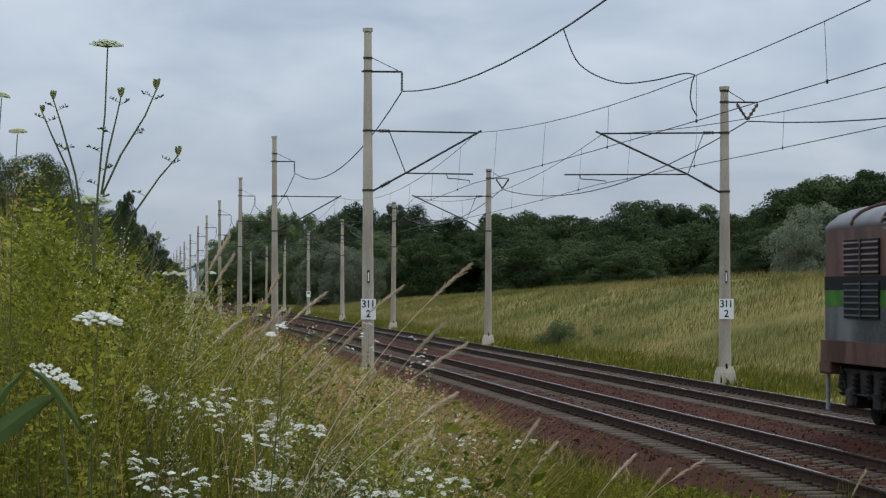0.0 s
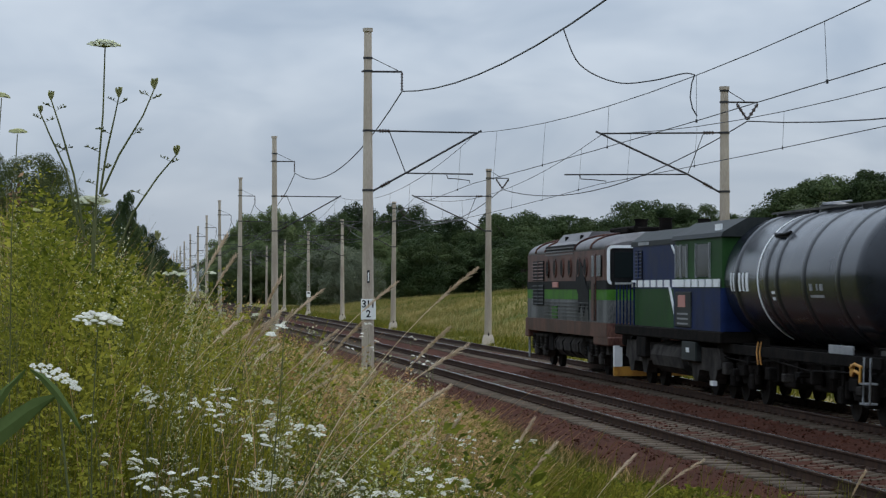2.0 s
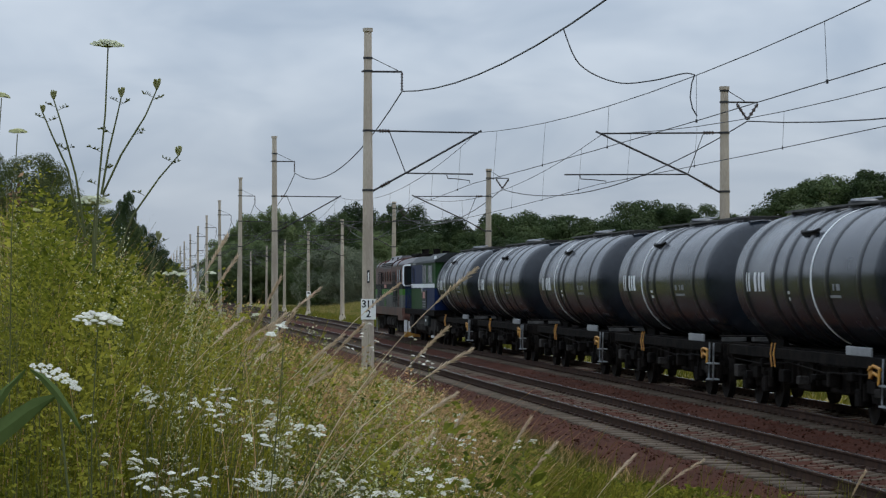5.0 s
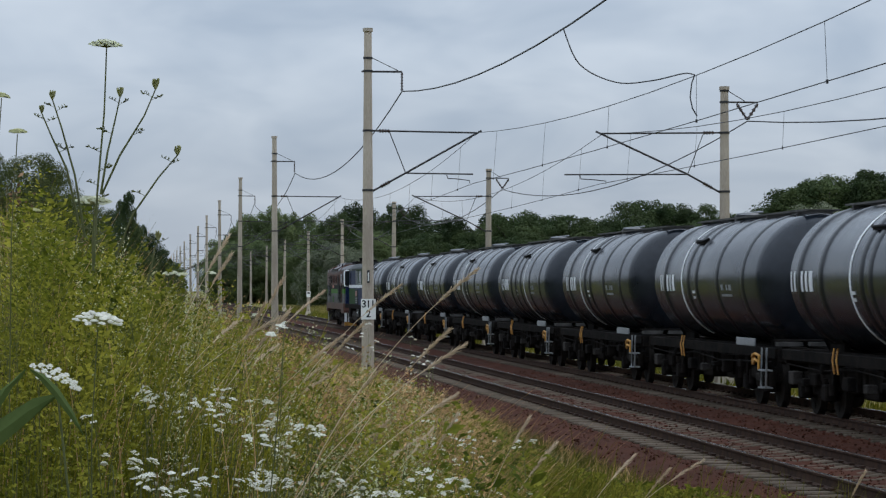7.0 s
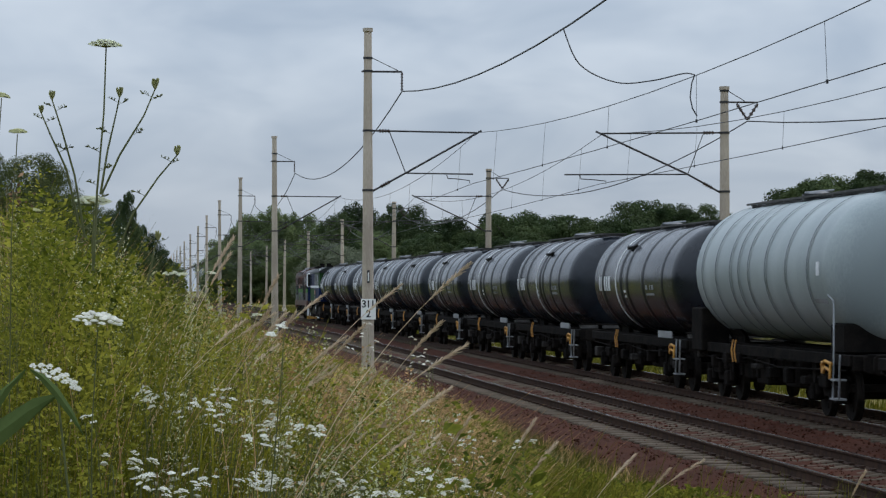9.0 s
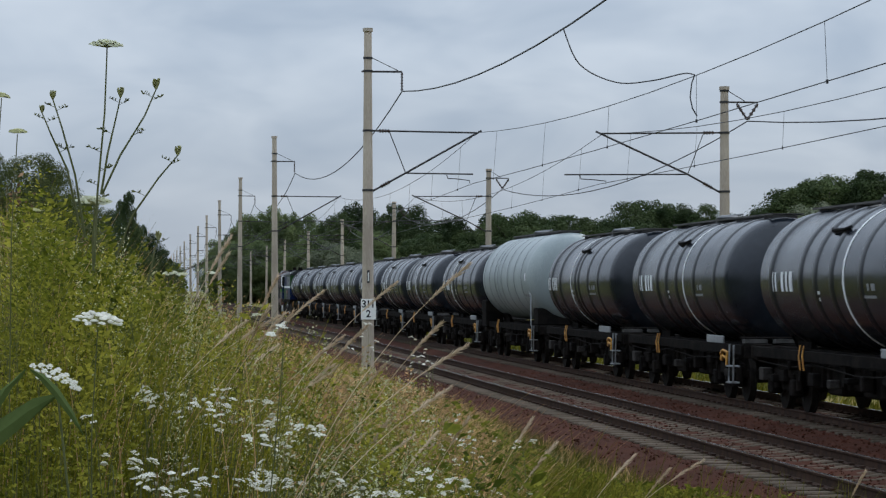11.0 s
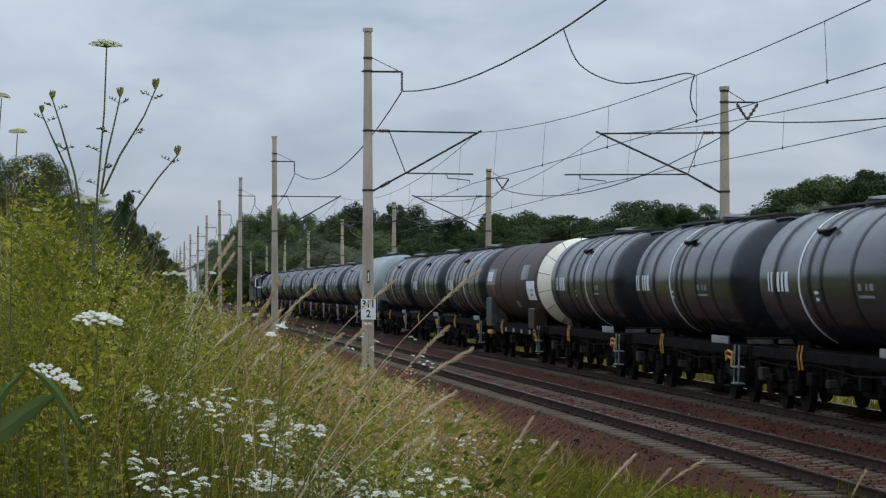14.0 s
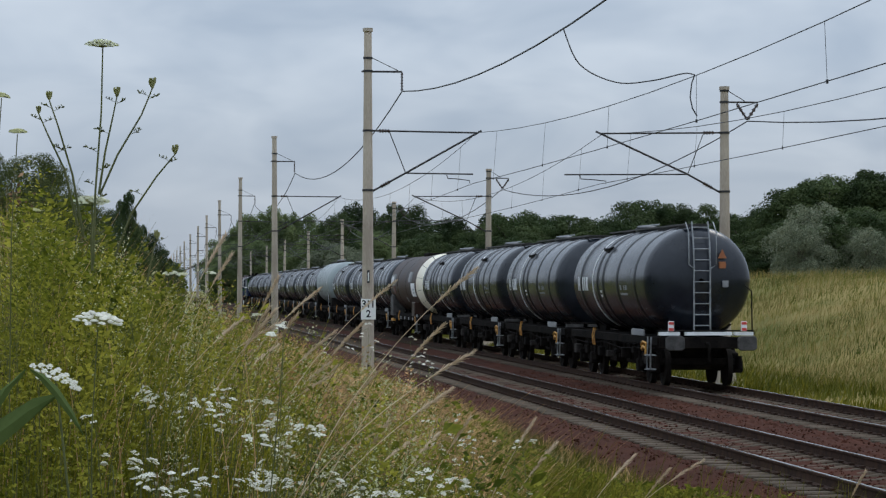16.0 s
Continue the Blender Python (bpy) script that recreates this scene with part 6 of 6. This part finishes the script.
GROUPS = ((500, 545, 5, 40, 30, 7.6), (285, 708, 9, 38, 30, 8.3), (350, 725, 4, 25, 12, 8.3), (395, 715, 8, 45, 30, 8.3), (460, 760, 9, 40, 35, 8.3), (325, 854, 13, 45, 28, 7.6), (400, 852, 6, 40, 18, 7.6), (465, 845, 12, 45, 20, 7.6), (500, 800, 5, 25, 15, 8.3), (555, 757, 3, 16, 8, 8.3), (620, 858, 12, 75, 22, 8.3), (690, 868, 5, 40, 12, 8.3), (755, 842, 3, 8, 5, 8.8), (810, 850, 3, 8, 5, 8.8), (780, 874, 2, 10, 6, 8.8), (235, 830, 5, 30, 20, 7.6), (380, 740, 5, 40, 20, 8.8), (180, 735, 2, 40, 8, 7.6), (230, 690, 3, 25, 10, 8.3), (835, 782, 16, 60, 36, 11), (700, 640, 6, 60, 25, 24), (580, 600, 9, 90, 25, 24), (870, 868, 6, 50, 10, 12))
for gx0, gy0, n, sx, sy, y in GROUPS:
    for _ in range(n):
        px, py = gx0 + yq.gauss(0, sx * 0.7), gy0 + yq.gauss(0, sy * 0.7)
        if py < 560 or py > 905 or px > 930:
            continue
        yy = y * yq.uniform(0.92, 1.1)
        model = yq.choice(yarrows)
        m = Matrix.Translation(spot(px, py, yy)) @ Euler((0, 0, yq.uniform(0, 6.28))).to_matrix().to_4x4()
        k = yq.uniform(0.75, 1.2) * (0.8 if y < 12 else 1.2)
        if model.name not in first_y:
            first_y.add(model.name)
            model.matrix_basis = m
            ob = model
        else:
            ob = copy_thing(model, m)
        ob.scale = (k, k, k)


def seed_stalk(seed, length, lean, head):
    """Dry grass stem bowing over, with a narrow feathery head; foot at the origin."""
    q = random.Random(seed)
    t = thing("grass_stalk", "dry straw-coloured grass stalk with a feathery seed head", "grass stalk", "seeding grass stalks")
    pts = [Vector((length * math.sin(radians(lean)) * (u ** 1.5), 0.03 * math.sin(u * 3), length * math.cos(radians(lean)) * u * (1 - 0.10 * u * u))) for u in [k / 10 for k in range(11)]]
    st = part("stem", Shape().tube([tuple(p) for p in pts], [0.0017 - 0.0008 * k / 10 for k in range(11)], 5), M_STALK, t)
    s = Shape()
    n = int(head * 290)
    for k in range(n):
        u = 1 - head / length * k / n
        j = min(int(u * 10), 9)
        c = pts[j].lerp(pts[j + 1], u * 10 - j)
        d = (pts[j + 1] - pts[j]).normalized()
        a = k * 2.4
        o = (d.orthogonal().normalized() * math.cos(a) + d.cross(d.orthogonal()).normalized() * math.sin(a)) * 0.42 + d
        e = q.uniform(0.010, 0.022) * (0.5 + 0.9 * math.sin(math.pi * min(1, (k + 2) / n)) ** 0.6)
        s.cyl(tuple(c), tuple(c + o.normalized() * e), 0.0023, 0.0007, 4, False)
    part("seed_head", s, M_STALK, st, "pale feathery seed head")
    return t


stalks = [seed_stalk(k, *p) for k, p in enumerate(((1.0, 24, 0.17), (0.95, 32, 0.15), (1.1, 18, 0.16), (0.9, 40, 0.14)))]
LEN = [(1.0, 24), (0.95, 32), (1.1, 18), (0.9, 40)]
first_s = set()
sq = random.Random(31)
TIPS = [(838, 474, 10, 1), (785, 574, 11, 1), (832, 615, 11, 3), (705, 503, 13, 1), (568, 512, 16, 1), (520, 552, 15, 0), (492, 490, 14, 2), (600, 590, 13, 1), (645, 575, 14, 1), (803, 690, 12, 3), (408, 420, 13, 2), (414, 452, 14, 2), (470, 540, 13, 0), (945, 742, 16, 2), (985, 785, 17, 0), (1125, 805, 17, 1), (1185, 830, 18, 0), (1245, 815, 18, 3), (820, 735, 14, 2), (1530, 835, 24, 2)]
for k in range(18):
    TIPS.append((sq.uniform(430, 900), 0, sq.uniform(12, 22), sq.choice((0, 1, 1, 3))))
for px, py, y, kind in TIPS:
    if not py:
        py = float(np.interp(px, [430, 520, 650, 800, 900], [560, 590, 650, 720, 790])) + sq.uniform(-35, 130)
    y = 7.6 + (y - 10) * 0.35
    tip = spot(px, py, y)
    ln, le = LEN[kind]
    ob = stalks[kind]
    k = sq.uniform(0.85, 1.1)
    turn = sq.uniform(-45, 45)
    off = Matrix.Rotation(radians(turn), 3, "Z") @ Vector((ln * math.sin(radians(le)), 0.0, ln * math.cos(radians(le)) * 0.9)) * k
    m = Matrix.Translation(tip - off) @ Matrix.Rotation(radians(turn), 4, "Z")
    if ob.name not in first_s:
        first_s.add(ob.name)
        ob.matrix_basis = m
    else:
        ob = copy_thing(ob, m)
    ob.scale = (k, k, k)
    if y < 10:
        swaying.append((ob, tuple(sq.uniform(-1.3, 1.6) for _ in range(8))))

# broad reed leaf bending over, close to the camera
reed = thing("reed", "broad dark green reed leaves bending over", "plant")
reed.location = spot(-30, 860, 5.2)


def ribbon(pts, widths, side):
    s = Shape()
    side = Vector(side)
    up = Vector((0, -0.002, 0.001))
    s.loft([[tuple(Vector(p) - side * w), tuple(Vector(p) + up * 2), tuple(Vector(p) + side * w), tuple(Vector(p) - up)] for p, w in zip(pts, widths)])
    return s


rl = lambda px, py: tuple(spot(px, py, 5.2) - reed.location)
part("leaf", ribbon([rl(-60, 800), rl(-10, 775), rl(50, 730), rl(102, 700)], (0.038, 0.036, 0.026, 0.004), (0.35, 0, 1)), M_REED, reed)
part("leaf", ribbon([rl(55, 655), rl(75, 668), rl(100, 695), rl(125, 730), rl(148, 770)], (0.002, 0.007, 0.009, 0.007, 0.001), (0.6, 0.3, 0.7)), M_REED, reed)
part("leaf", ribbon([rl(-20, 740), rl(10, 690), rl(30, 672), rl(45, 655)], (0.012, 0.013, 0.009, 0.002), (1, 0, 0.3)), M_REED, reed)
for i, (px, py, y) in enumerate(((60, 712, 8), (395, 874, 11), (367, 872, 11))):
    fl = thing("pink_flower", "small magenta flower among the herbs", "flower", "pink meadow flowers")
    fl.location = spot(px, py, y)
    st = part("stem", Shape().tube([(0.02, 0, -0.5), (0, 0, 0)], 0.002, 5), M_STEM, fl)
    for k in range(5):
        a = k * 1.2566
        part("petal", Shape().loft([[(u * math.cos(a + e), -0.004 + 0.3 * u * math.sin(a + e), u * math.sin(a + e)) for e in (-0.4 * w, 0, 0.4 * w)] for u, w in ((0.002, 0.3), (0.010, 1.2), (0.016, 0.6))]), M_PINKPETAL, st)


# ---- motion of the train ----
SWAY_TIMES = (0, 1.5, 3.5, 7, 9, 12.5, 14.5, 16)
SPEED, HEAD = 19.03, 47.79


def motions():
    """The whole train rolls away along the far track; its wheels turn with it."""
    for ob, back in train:
        walk(ob, [(t, pose(X_FAR, HEAD + SPEED * t - back, 0)) for t in (0, 4, 8, 12, 16)])
    for ob, rows in gusts:
        base = ob.matrix_basis.copy()
        walk(ob, [(t, base @ pose(0, 0, 0, 0, a, 0)) for t, a in rows])
    for ob, angles in swaying:
        base = ob.matrix_basis.copy()
        size = ob.scale.copy()
        walk(ob, [(t, base.normalized() @ pose(0, 0, 0, 0, a, 0)) for t, a in zip(SWAY_TIMES, angles)])
        ob.scale = size
    for a, sets in wheelsets.items():
        step = math.degrees(SPEED / FPS / 0.462)
        walk(sets[0], [(k / FPS, pose(0, a, 0.46, -step * k)) for k in range(16 * FPS + 1)])
        first = sets[0].animation_data
        for w in sets[1:]:
            w.rotation_mode = "QUATERNION"
            w.animation_data_create()
            w.animation_data.action = first.action
            w.animation_data.action_slot = first.action_slot


motions()
